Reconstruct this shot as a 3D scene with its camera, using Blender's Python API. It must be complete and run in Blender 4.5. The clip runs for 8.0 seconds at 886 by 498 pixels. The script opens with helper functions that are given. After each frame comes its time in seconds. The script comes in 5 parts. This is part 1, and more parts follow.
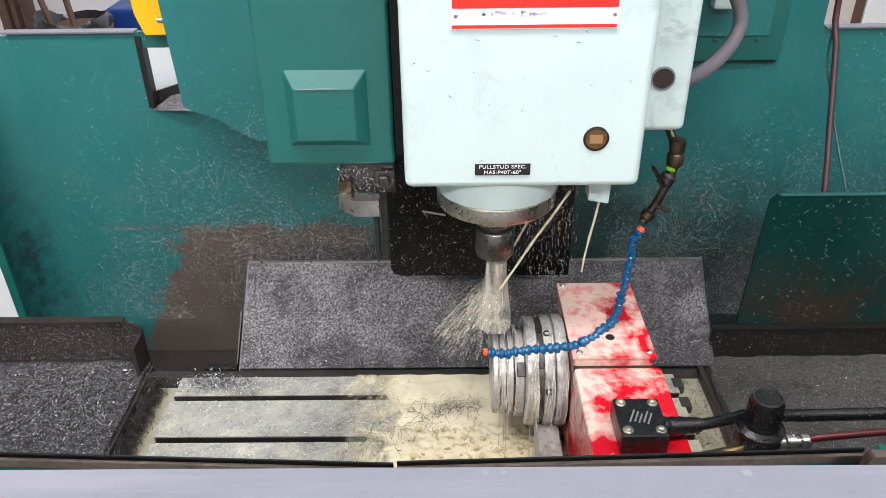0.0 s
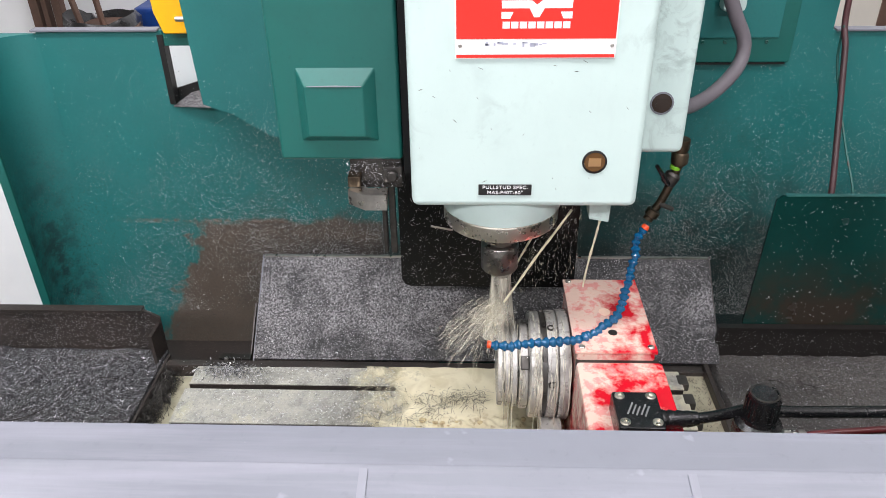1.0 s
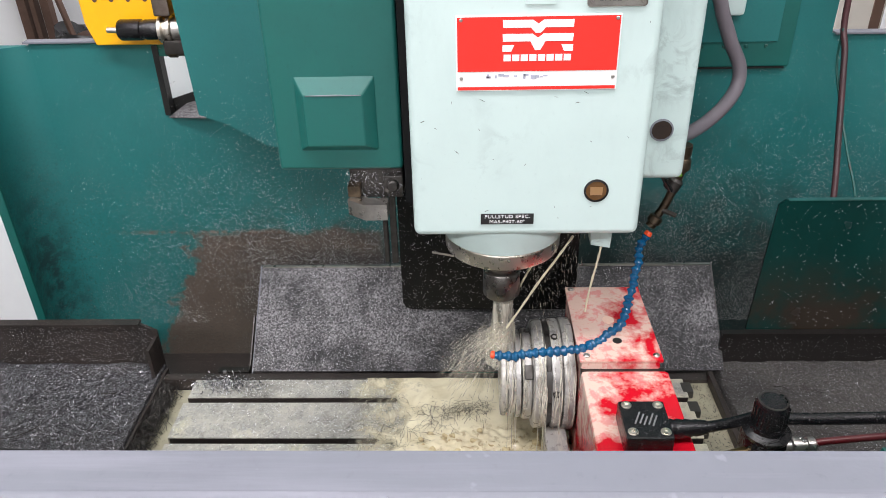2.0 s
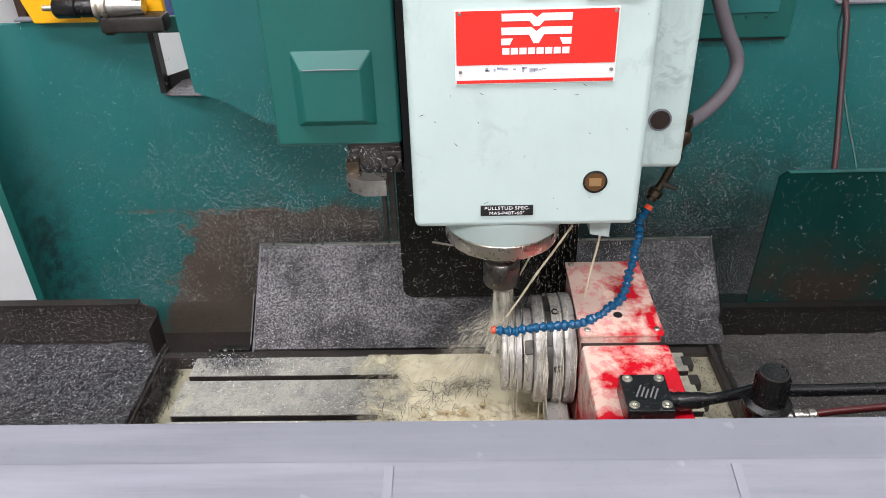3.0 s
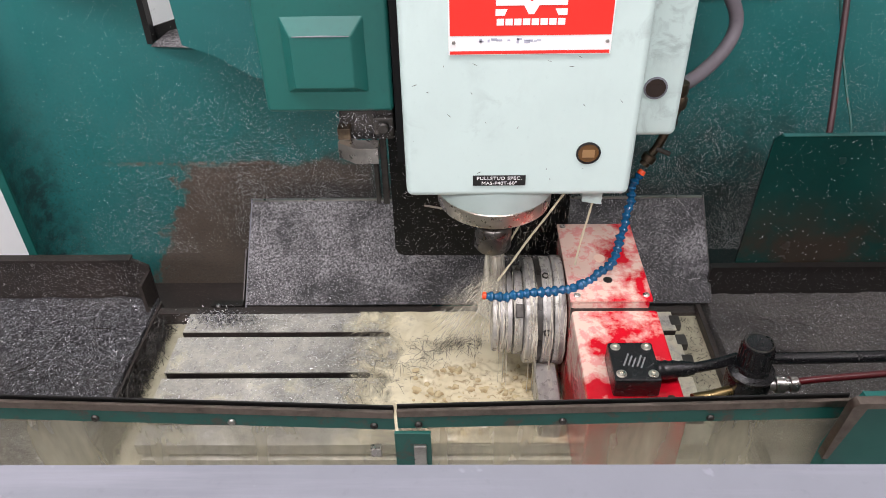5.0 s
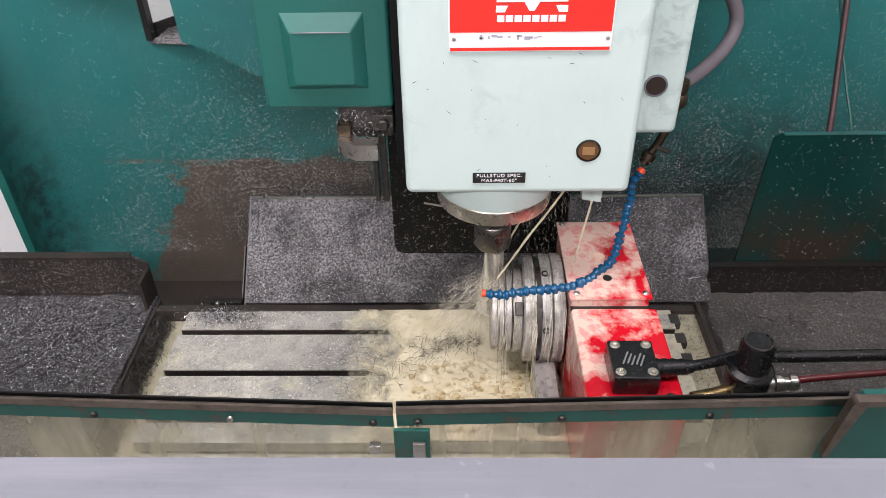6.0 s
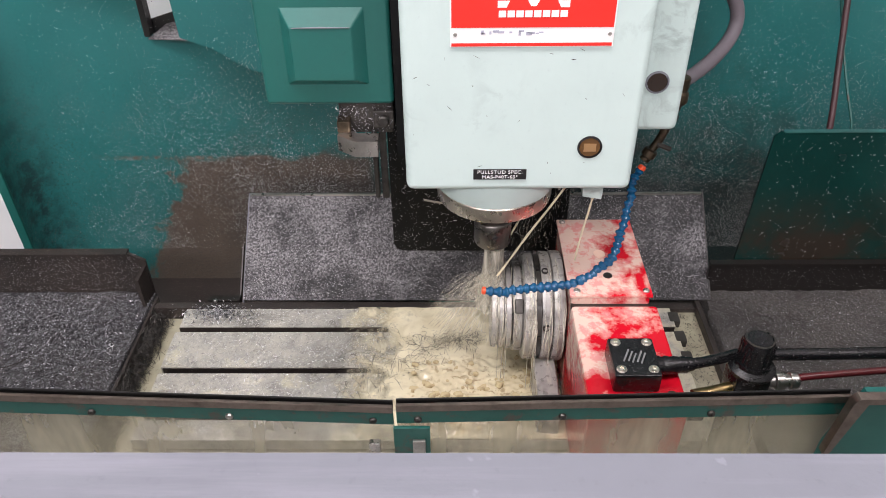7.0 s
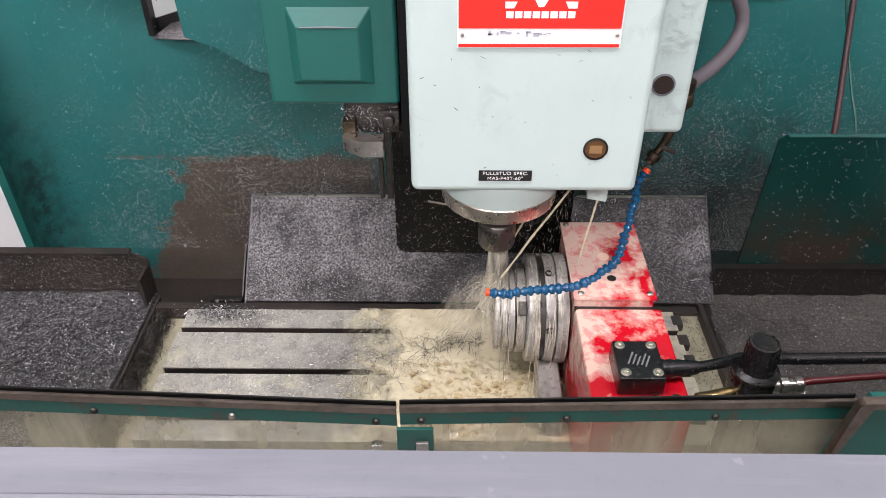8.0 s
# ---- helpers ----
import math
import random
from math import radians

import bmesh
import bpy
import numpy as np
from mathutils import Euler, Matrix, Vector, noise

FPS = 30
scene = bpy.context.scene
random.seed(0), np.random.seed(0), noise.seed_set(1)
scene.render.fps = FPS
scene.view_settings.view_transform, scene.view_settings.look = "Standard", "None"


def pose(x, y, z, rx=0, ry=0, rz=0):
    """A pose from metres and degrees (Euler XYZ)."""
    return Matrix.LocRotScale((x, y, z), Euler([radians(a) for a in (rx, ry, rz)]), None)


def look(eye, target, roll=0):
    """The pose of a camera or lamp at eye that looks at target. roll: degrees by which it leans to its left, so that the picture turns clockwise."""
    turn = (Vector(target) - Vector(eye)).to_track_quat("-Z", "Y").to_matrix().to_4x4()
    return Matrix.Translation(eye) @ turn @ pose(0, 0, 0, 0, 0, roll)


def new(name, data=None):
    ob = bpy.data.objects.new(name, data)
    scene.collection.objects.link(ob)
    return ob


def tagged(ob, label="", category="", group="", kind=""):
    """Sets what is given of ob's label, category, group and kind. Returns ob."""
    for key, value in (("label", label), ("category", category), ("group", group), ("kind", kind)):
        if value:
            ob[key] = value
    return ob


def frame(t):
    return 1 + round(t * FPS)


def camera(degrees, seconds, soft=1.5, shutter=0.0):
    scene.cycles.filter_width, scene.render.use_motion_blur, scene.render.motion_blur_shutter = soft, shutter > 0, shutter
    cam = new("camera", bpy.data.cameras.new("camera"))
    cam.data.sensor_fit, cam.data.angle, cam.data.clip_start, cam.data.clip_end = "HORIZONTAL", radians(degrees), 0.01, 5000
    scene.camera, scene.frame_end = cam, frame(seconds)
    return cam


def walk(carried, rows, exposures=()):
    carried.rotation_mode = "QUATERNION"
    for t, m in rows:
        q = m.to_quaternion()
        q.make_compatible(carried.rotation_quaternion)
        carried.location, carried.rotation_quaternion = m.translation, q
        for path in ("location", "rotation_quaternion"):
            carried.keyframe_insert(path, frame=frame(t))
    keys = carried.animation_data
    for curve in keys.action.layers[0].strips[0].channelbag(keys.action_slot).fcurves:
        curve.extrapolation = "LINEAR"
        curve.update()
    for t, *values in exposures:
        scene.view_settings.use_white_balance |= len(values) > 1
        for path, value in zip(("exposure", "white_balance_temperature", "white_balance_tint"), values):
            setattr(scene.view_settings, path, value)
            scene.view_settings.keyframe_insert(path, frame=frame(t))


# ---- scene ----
cam = camera(60.5, 8.0, soft=0.65)
PATH = [
    (0, (0.018, 0.031, 0.909), (0.0, 1.743, -0.125), -0.8),
    (0.5, (0.031, 0.008, 0.907), (-0.018, 1.712, -0.14), -1.0),
    (1, (0.042, 0.002, 0.915), (-0.035, 1.714, -0.116), -1.0),
    (1.2, (0.042, 0.002, 0.915), (-0.037, 1.714, -0.092), -1.0),
    (2.3, (0.029, 0.018, 0.91), (-0.03, 1.737, -0.1055), -1.6),
    (2.5, (0.029, 0.018, 0.91), (-0.033, 1.737, -0.111), -1.6),
    (3, (0.029, 0.017, 0.905), (-0.03, 1.711, -0.159), -2.0),
    (3.5, (0.031, 0.027, 0.914), (-0.02, 1.688, -0.198), -1.4),
    (4, (0.034, 0.05, 0.956), (-0.021, 1.65, -0.243), -1.1),
    (4.5, (0.031, 0.045, 0.949), (-0.016, 1.628, -0.269), -1.4),
    (4.7, (0.031, 0.045, 0.948), (-0.014, 1.628, -0.2615), -1.4),
    (5.8, (0.03, 0.044, 0.943), (-0.004, 1.634, -0.268), -1.1),
    (6, (0.03, 0.044, 0.943), (-0.009, 1.634, -0.27), -1.1),
    (6.5, (0.023, 0.043, 0.94), (-0.01, 1.633, -0.273), -0.8),
    (7, (0.025, 0.046, 0.938), (-0.005, 1.634, -0.277), -0.8),
    (7.5, (0.026, 0.047, 0.937), (-0.007, 1.634, -0.28), -0.9),
    (8, (0.018, 0.046, 0.934), (-0.01, 1.64, -0.274), -0.3),
]
walk(cam, [(t, look(eye, target, roll)) for t, eye, target, roll in PATH],
     exposures=[(0.0, -0.04, 6500, 12), (1.2, -0.08, 6500, 12), (2.3, -0.23, 6500, 12), (3.5, -0.3, 6540, 13), (4.5, -0.28, 6620, 15), (8.0, -0.25, 6730, 18)])

# ---- light: a workshop under rows of ceiling lights ----
world = bpy.data.worlds.new("workshop_air")
scene.world = world
world.use_nodes = True
world.node_tree.nodes["Background"].inputs[0].default_value = (0.85, 0.92, 1.0, 1)
world.node_tree.nodes["Background"].inputs[1].default_value = 0.25
LAMPS = [(-0.9, -1.5, 76), (0.9, -1.5, 44), (-0.9, 0.35, 44), (0.9, 0.35, 27), (-0.9, 3.4, 50), (0.9, 3.4, 50)]
CEILING_Z = 2.35
FLOOR_Z = -0.95
for lx, ly, lw in LAMPS:
    lamp = bpy.data.lights.new("ceiling_lamp", "AREA")
    lamp.shape, lamp.size, lamp.size_y, lamp.energy, lamp.color = "RECTANGLE", 1.5, 0.35, lw, (0.99, 0.962, 1.0)
    ob = new("ceiling_lamp", lamp)
    ob.location = (lx, ly, CEILING_Z - 0.12)


# ---- materials ----
def lin(r, g, b):
    f = lambda c: c / 12.92 if c <= 0.04045 else ((c + 0.055) / 1.055) ** 2.4
    return (f(r / 255), f(g / 255), f(b / 255), 1)


class Mat:
    """A node material: base colour with noise at two scales, stains, roughness and relief."""

    def __init__(self, name, colour, rough=0.5, metal=0.0, spec=0.5):
        self.m = bpy.data.materials.new(name)
        self.m.use_nodes = True
        self.n, self.l = self.m.node_tree.nodes, self.m.node_tree.links
        self.b = self.n["Principled BSDF"]
        self.b.inputs["Base Color"].default_value = colour
        self.b.inputs["Roughness"].default_value = rough
        self.b.inputs["Metallic"].default_value = metal
        self.b.inputs["Specular IOR Level"].default_value = spec
        co = self.n.new("ShaderNodeNewGeometry")
        self.pos = co.outputs["Position"]
        self.island = co.outputs["Random Per Island"]
        tc = self.n.new("ShaderNodeTexCoord")
        self.obj = tc.outputs["Object"]
        self.col = None
        self.base = colour

    def noise(self, scale, detail=4, rough=0.6, stretch=None, dist=0.0, shift=0.0, moving=False):
        mp = self.n.new("ShaderNodeMapping")
        mp.inputs["Scale"].default_value = stretch or (1, 1, 1)
        mp.inputs["Location"].default_value = (shift, shift * 0.7, shift * 1.3)
        self.l.new(self.obj if moving else self.pos, mp.inputs[0])
        t = self.n.new("ShaderNodeTexNoise")
        t.inputs["Scale"].default_value, t.inputs["Detail"].default_value = scale, detail
        t.inputs["Roughness"].default_value, t.inputs["Distortion"].default_value = rough, dist
        self.l.new(mp.outputs[0], t.inputs["Vector"])
        return t.outputs["Fac"]

    def ramp(self, fac, lo, hi, a=0.0, b=1.0):
        r = self.n.new("ShaderNodeMapRange")
        r.inputs["From Min"].default_value, r.inputs["From Max"].default_value = lo, hi
        r.inputs["To Min"].default_value, r.inputs["To Max"].default_value = a, b
        self.l.new(fac, r.inputs["Value"])
        return r.outputs[0]

    def times(self, a, b):
        r = self.n.new("ShaderNodeMath")
        r.operation = "MULTIPLY"
        self.l.new(a, r.inputs[0])
        if isinstance(b, (int, float)):
            r.inputs[1].default_value = b
        else:
            self.l.new(b, r.inputs[1])
        return r.outputs[0]

    def over(self, fac, colour):
        mx = self.n.new("ShaderNodeMix")
        mx.data_type = "RGBA"
        if self.col is None:
            mx.inputs[6].default_value = self.base
        else:
            self.l.new(self.col, mx.inputs[6])
        mx.inputs[7].default_value = colour
        self.l.new(fac, mx.inputs[0])
        self.col = mx.outputs[2]
        self.l.new(self.col, self.b.inputs["Base Color"])
        return self

    def rough(self, fac, a, b):
        self.l.new(self.ramp(fac, 0.3, 0.7, a, b), self.b.inputs["Roughness"])
        return self

    def metal(self, fac, a, b):
        self.l.new(self.ramp(fac, 0.0, 1.0, a, b), self.b.inputs["Metallic"])
        return self

    def bump(self, fac, strength, distance):
        bp = self.n.new("ShaderNodeBump")
        bp.inputs["Strength"].default_value, bp.inputs["Distance"].default_value = strength, distance
        self.l.new(fac, bp.inputs["Height"])
        if self.b.inputs["Normal"].is_linked:
            self.l.new(self.b.inputs["Normal"].links[0].from_socket, bp.inputs["Normal"])
        self.l.new(bp.outputs[0], self.b.inputs["Normal"])
        return self

    def axis(self, i):
        s = self.n.new("ShaderNodeSeparateXYZ")
        self.l.new(self.pos, s.inputs[0])
        return s.outputs[i]


def paint(name, colour, rough=0.4, dirt=(0.02, 0.02, 0.018, 1), amount=0.5, moving=False):
    k = Mat(name, colour, rough)
    big = k.noise(5, 5, 0.65, moving=moving)
    fine = k.noise(160, 3, moving=moving)
    k.over(k.ramp(big, 0.45, 0.8, 0, amount), dirt)
    k.over(k.ramp(fine, 0.62, 0.75, 0, amount * 0.6), dirt)
    k.rough(big, rough * 0.8, min(1, rough * 1.4)).bump(k.noise(420, 2, moving=moving), 0.12, 0.0006)
    return k


def steel(name, colour, rough=0.35, moving=False, dirt=0.5, metal=1.0):
    k = Mat(name, colour, rough, metal)
    big = k.noise(18, 5, 0.7, moving=moving)
    k.over(k.ramp(big, 0.45, 0.75, 0, dirt), (0.03, 0.026, 0.02, 1))
    k.rough(k.noise(70, 4, moving=moving), rough * 0.7, min(1, rough * 1.6)).bump(k.noise(300, 3, moving=moving), 0.2, 0.0008)
    return k


TEAL = lin(35, 114, 112)
teal_back = Mat("green_enamel_oily", TEAL, 0.38)


def add(k, p, q):
    s = k.n.new("ShaderNodeMath")
    s.operation = "ADD"
    k.l.new(p, s.inputs[0])
    k.l.new(q, s.inputs[1])
    return s.outputs[0]


_x, _z = teal_back.axis(0), teal_back.axis(2)
_n = teal_back.noise(7, 7, 0.7, dist=0.4)
teal_back.over(teal_back.ramp(teal_back.noise(3, 3, shift=2), 0.35, 0.7, 0, 0.35), lin(24, 94, 94))
teal_back.over(teal_back.ramp(teal_back.noise(9, 4), 0.4, 0.8, 0, 0.25), lin(18, 88, 86))
# oil-brown splash zone below the seam left of the column, with a lobed edge
_e = add(teal_back, add(teal_back, _x, teal_back.ramp(_z, -0.10, 0.12, 0.11, -0.01)), teal_back.ramp(_n, 0.3, 0.7, -0.12, 0.12))
_l = teal_back.times(teal_back.ramp(_e, -0.58, -0.54), teal_back.ramp(_x, -0.135, -0.155))
_top = add(teal_back, _z, teal_back.ramp(teal_back.noise(14, 5, 0.7, shift=5), 0.3, 0.7, -0.012, 0.012))
_l = teal_back.times(_l, teal_back.ramp(_top, 0.143, 0.129, 0, 0.9))
teal_back.over(_l, lin(98, 80, 69))
# greasy haze above the seam, and dark grey low down behind the way cover
_h = teal_back.times(teal_back.ramp(_x, -0.62, -0.30), teal_back.ramp(_z, 0.285, 0.135))
_h = teal_back.times(_h, teal_back.ramp(teal_back.noise(22, 6, 0.75, shift=9), 0.40, 0.66, 0, 0.75))
teal_back.over(_h, lin(60, 62, 58))
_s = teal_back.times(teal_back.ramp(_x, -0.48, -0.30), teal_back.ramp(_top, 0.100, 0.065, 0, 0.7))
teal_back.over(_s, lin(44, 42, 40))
# sooty dust right of the column, thinning upwards and away from it
_d = add(teal_back, add(teal_back, teal_back.noise(6, 7, 0.7, shift=4), teal_back.ramp(_z, 0.1, 0.52, 0.36, -0.20)), teal_back.ramp(_x, 0.05, 0.75, 0.12, -0.25))
_r = teal_back.times(teal_back.ramp(_x, -0.15, 0.05, 0, 1), teal_back.ramp(_d, 0.44, 0.80, 0, 0.74))
teal_back.over(_r, lin(42, 52, 51))
_b = teal_back.times(teal_back.ramp(_z, 0.128, 0.133), teal_back.ramp(_z, 0.142, 0.136))
_b = teal_back.times(_b, teal_back.times(teal_back.ramp(_x, -0.74, -0.62), teal_back.ramp(_x, -0.20, -0.52)))
teal_back.over(teal_back.times(_b, teal_back.ramp(teal_back.noise(60, 4, 0.7), 0.42, 0.6, 0, 0.85)), lin(118, 88, 76))
# fine dust: dark grains everywhere, pale grains towards the table
teal_back.over(teal_back.times(teal_back.ramp(teal_back.noise(190, 4, 0.8), 0.52, 0.66, 0, 0.65), teal_back.ramp(_z, 0.10, 0.45, 1.0, 0.15)), lin(34, 44, 43))
_p = teal_back.times(teal_back.ramp(teal_back.noise(420, 2, 0.8, shift=8), 0.58, 0.66, 0, 0.85), teal_back.ramp(_z, 0.05, 0.45, 1.0, 0.08))
teal_back.over(teal_back.times(_p, teal_back.ramp(teal_back.noise(8, 5, shift=12), 0.35, 0.62, 0.15, 1.0)), lin(132, 132, 128))
# shading of the west corner painted in, broken into dark blotches low down
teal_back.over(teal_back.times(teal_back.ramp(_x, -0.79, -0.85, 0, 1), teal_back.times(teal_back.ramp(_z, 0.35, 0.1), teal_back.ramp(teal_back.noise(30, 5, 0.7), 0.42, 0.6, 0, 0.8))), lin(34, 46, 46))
teal_back.rough(teal_back.noise(12, 4), 0.28, 0.55).bump(teal_back.noise(500, 2), 0.15, 0.0006)
M_TEAL_BACK = teal_back.m
M_TEAL = paint("green_enamel", lin(24, 96, 89), 0.35, lin(12, 60, 55), 0.3).m
dkg = paint("dark_green_enamel_oily", lin(13, 54, 50), 0.22, lin(10, 30, 28), 0.6)
dkg.over(dkg.times(dkg.ramp(dkg.axis(2), 0.10, 0.22, 1, 0), dkg.ramp(dkg.noise(7, 5, 0.65), 0.4, 0.55, 0.15, 0.9)), lin(52, 42, 35))
M_DARKGREEN = dkg.m
M_RETURN = paint("green_enamel_sooty", lin(38, 96, 92), 0.45, lin(32, 44, 44), 0.9).m
edge = paint("green_enamel_worn", lin(18, 88, 80), 0.4, lin(10, 60, 54), 0.5)
edge.over(edge.ramp(edge.noise(24, 6, 0.7), 0.53, 0.62, 0, 0.85), lin(78, 66, 58))
M_TEAL_EDGE = edge.m
mint = paint("mint_enamel", lin(197, 216, 212), 0.33, lin(165, 184, 182), 0.3, True)
mint.over(mint.times(mint.ramp(mint.noise(26, 6, 0.7, dist=1.0, moving=True), 0.49, 0.66, 0, 0.45), mint.ramp(mint.noise(5, 2, moving=True, shift=3.1), 0.46, 0.6)), lin(104, 120, 120))
mint.over(mint.times(mint.ramp(mint.noise(9, 5, 0.7, (1, 1, 0.3), moving=True, shift=1.7), 0.47, 0.66, 0, 0.3), mint.ramp(mint.noise(3, 2, moving=True, shift=6), 0.45, 0.6)), lin(140, 156, 156))
M_MINT = mint.m
red = Mat("red_enamel_wet", lin(196, 18, 36), 0.12)
_f = red.noise(17, 2, 0.5, dist=0.6, shift=1.3)
_f = add(red, _f, red.ramp(red.axis(2), 0.08, 0.188, -0.26, 0.0))
_g = red.noise(70, 4, 0.6)
_w = red.ramp(red.axis(0), 0.20, 0.33, 0.17, -0.14)
_w2 = red.ramp(red.axis(1), 0.72, 0.90, -0.24, 0.07)
_f = add(red, add(red, add(red, _f, red.ramp(red.noise(110, 4, 0.7, shift=2), 0.3, 0.7, -0.06, 0.06)), _w), _w2)
red.over(red.ramp(_f, 0.44, 0.60, 0, 0.85), lin(222, 202, 186))
red.over(red.times(red.ramp(_g, 0.5, 0.6, 0, 1), red.ramp(_f, 0.44, 0.5, 0, 0.5)), lin(215, 90, 100))
red.bump(red.noise(90, 4, 0.6), 0.4, 0.002)
M_RED = red.m
M_LUG = paint("oily_cast_iron", lin(66, 64, 60), 0.3, lin(30, 28, 26), 0.7).m
M_STEEL = steel("machined_steel", (0.5, 0.48, 0.45, 1), 0.3, True).m
M_NOSE = steel("spindle_steel", (0.74, 0.69, 0.61, 1), 0.3, True, 0.18).m
M_RING = steel("ground_nose_ring", (0.62, 0.58, 0.51, 1), 0.26, True, 0.2).m
M_HOLDER = steel("black_oxide_tool_steel", (0.17, 0.16, 0.15, 1), 0.28, True, 0.4).m
M_DARKSTEEL = steel("blackened_steel", (0.09, 0.085, 0.08, 1), 0.45, True, 0.6).m
M_OLDBRASS = steel("old_brass", (0.42, 0.30, 0.14, 1), 0.35, False, 0.6).m
M_BRASS = steel("brass_corroded", (0.13, 0.10, 0.07, 1), 0.4, False, 0.95).m
blk = Mat("black_plastic_wet", (0.007, 0.007, 0.008, 1), 0.14)
blk.over(blk.ramp(blk.noise(300, 3, 0.7), 0.62, 0.70, 0, 0.35), (0.3, 0.3, 0.29, 1))
blk.rough(blk.noise(60, 4), 0.08, 0.3).bump(blk.noise(240, 3, 0.7), 0.55, 0.0016)
M_BLACK = blk.m
flap = paint("black_rubber_oily", (0.004, 0.0044, 0.0048, 1), 0.32, (0.010, 0.010, 0.010, 1), 0.6, True)
flap.b.inputs["Specular IOR Level"].default_value = 0.2
M_FLAP = flap.m
bar = paint("grey_enamel_rail", lin(106, 109, 117), 0.5, lin(86, 88, 96), 0.5)
bar.over(bar.ramp(bar.noise(9, 5, 0.6, (0.6, 9, 9)), 0.45, 0.7, 0, 0.6), lin(126, 127, 136))
bar.over(bar.ramp(bar.noise(70, 3, 0.6, shift=3), 0.68, 0.74, 0, 0.25), lin(150, 152, 160))
M_GREYBAR = bar.m
M_SEAM = paint("pale_seam", lin(116, 118, 126), 0.5, lin(100, 102, 110), 0.5).m
M_WORN = steel("worn_bare_steel_edge", (0.22, 0.18, 0.155, 1), 0.4, False, 0.6).m
M_WHITE = paint("white_enamel", lin(246, 247, 248), 0.5, lin(205, 207, 210), 0.15).m
M_BLUE = paint("blue_plastic_wet", lin(15, 80, 120), 0.12, lin(6, 34, 60), 0.8).m
M_ORANGE = Mat("orange_plastic", lin(226, 80, 40), 0.3).m
M_YELLOW = paint("yellow_enamel", lin(250, 184, 14), 0.4, lin(190, 120, 20), 0.25, True).m
M_PLATE_RED = Mat("red_plate_enamel", lin(232, 46, 36), 0.35).m
M_PLATE_WHITE = paint("white_plate_enamel", lin(240, 240, 238), 0.35, lin(150, 155, 175), 0.15, True).m
M_FADED = Mat("faded_print", lin(176, 178, 194), 0.5).m
M_LABEL = Mat("black_label", (0.01, 0.01, 0.01, 1), 0.4).m
M_PRINT = Mat("white_print", lin(235, 235, 235), 0.5).m
M_GREYPRINT = Mat("grey_print", lin(110, 112, 112), 0.5).m
M_HOSE = paint("grey_rubber_hose", lin(112, 106, 112), 0.5, lin(70, 64, 66), 0.5).m
M_CABLE = paint("brown_cable", lin(56, 44, 46), 0.4, lin(110, 30, 40), 0.4).m
M_REDCABLE = paint("red_cable", lin(84, 12, 20), 0.3, amount=0.8).m
M_AMBER = Mat("amber_sight_glass", lin(96, 66, 34), 0.15).m
M_GLASS_DARK = Mat("dark_sight_glass", lin(48, 36, 30), 0.1).m
M_BLOTCH = Mat("pale_amber", lin(150, 116, 78), 0.2).m
M_PLUG = Mat("pale_plug", lin(224, 190, 170), 0.3).m

sheet = Mat("chip_dusted_sheet", (0.022, 0.022, 0.024, 1), 0.45)
# pale dust patches, with the lit left end painted brighter along x
_n = add(sheet, sheet.noise(8, 6, 0.68), sheet.ramp(sheet.axis(0), -0.36, 0.05, 0.08, -0.07))
_n = add(sheet, _n, sheet.ramp(sheet.axis(2), 0.0, 0.04, -0.05, 0.02))
sheet.over(sheet.ramp(_n, 0.42, 0.60, 0.06, 0.95), (0.34, 0.33, 0.34, 1))
sheet.over(sheet.ramp(sheet.noise(26, 6, 0.75, shift=3), 0.56, 0.70, 0, 0.8), (0.018, 0.018, 0.02, 1))
sheet.over(sheet.ramp(sheet.noise(250, 3, 0.8), 0.40, 0.56, 0, 0.93), (0.010, 0.010, 0.011, 1))
sheet.over(sheet.ramp(sheet.noise(300, 3, 0.8, shift=7), 0.57, 0.66, 0, 0.6), (0.58, 0.57, 0.58, 1))
sheet.bump(sheet.noise(400, 4, 0.7), 0.9, 0.002)
M_SHEET = sheet.m
chips = Mat("swarf_bed", (0.03, 0.03, 0.034, 1), 0.4, 0.3)
chips.over(chips.ramp(chips.noise(200, 4, 0.8), 0.52, 0.66, 0, 0.85), (0.30, 0.305, 0.32, 1))
chips.over(chips.ramp(chips.noise(7, 4), 0.45, 0.7, 0, 0.5), (0.10, 0.09, 0.085, 1))
chips.bump(chips.noise(380, 4, 0.75), 1.0, 0.004)
M_CHIPS = chips.m
chipe = Mat("brown_swarf_bed", (0.06, 0.054, 0.048, 1), 0.45, 0.1)
chipe.over(chipe.ramp(chipe.noise(260, 4, 0.8), 0.5, 0.64, 0, 0.85), (0.26, 0.25, 0.235, 1))
chipe.over(chipe.ramp(chipe.noise(8, 5, shift=3), 0.45, 0.7, 0, 0.7), (0.03, 0.028, 0.026, 1))
chipe.bump(chipe.noise(380, 4, 0.75), 1.0, 0.003)
M_CHIPS_BROWN = chipe.m
fleck = Mat("bright_swarf", (0.85, 0.86, 0.85, 1), 0.3, 0.15)
fleck.over(fleck.ramp(fleck.island, 0.12, 0.85, 0, 0.85), (0.14, 0.15, 0.15, 1))
M_FLECK = fleck.m
tarn = Mat("dark_swarf", (0.08, 0.08, 0.09, 1), 0.3, 0.5)
tarn.over(tarn.ramp(tarn.island, 0.40, 0.9, 0, 1.0), (0.74, 0.74, 0.75, 1))
M_TARN = tarn.m
flake = Mat("grey_swarf_grain", (0.045, 0.045, 0.05, 1), 0.35, 0.3)
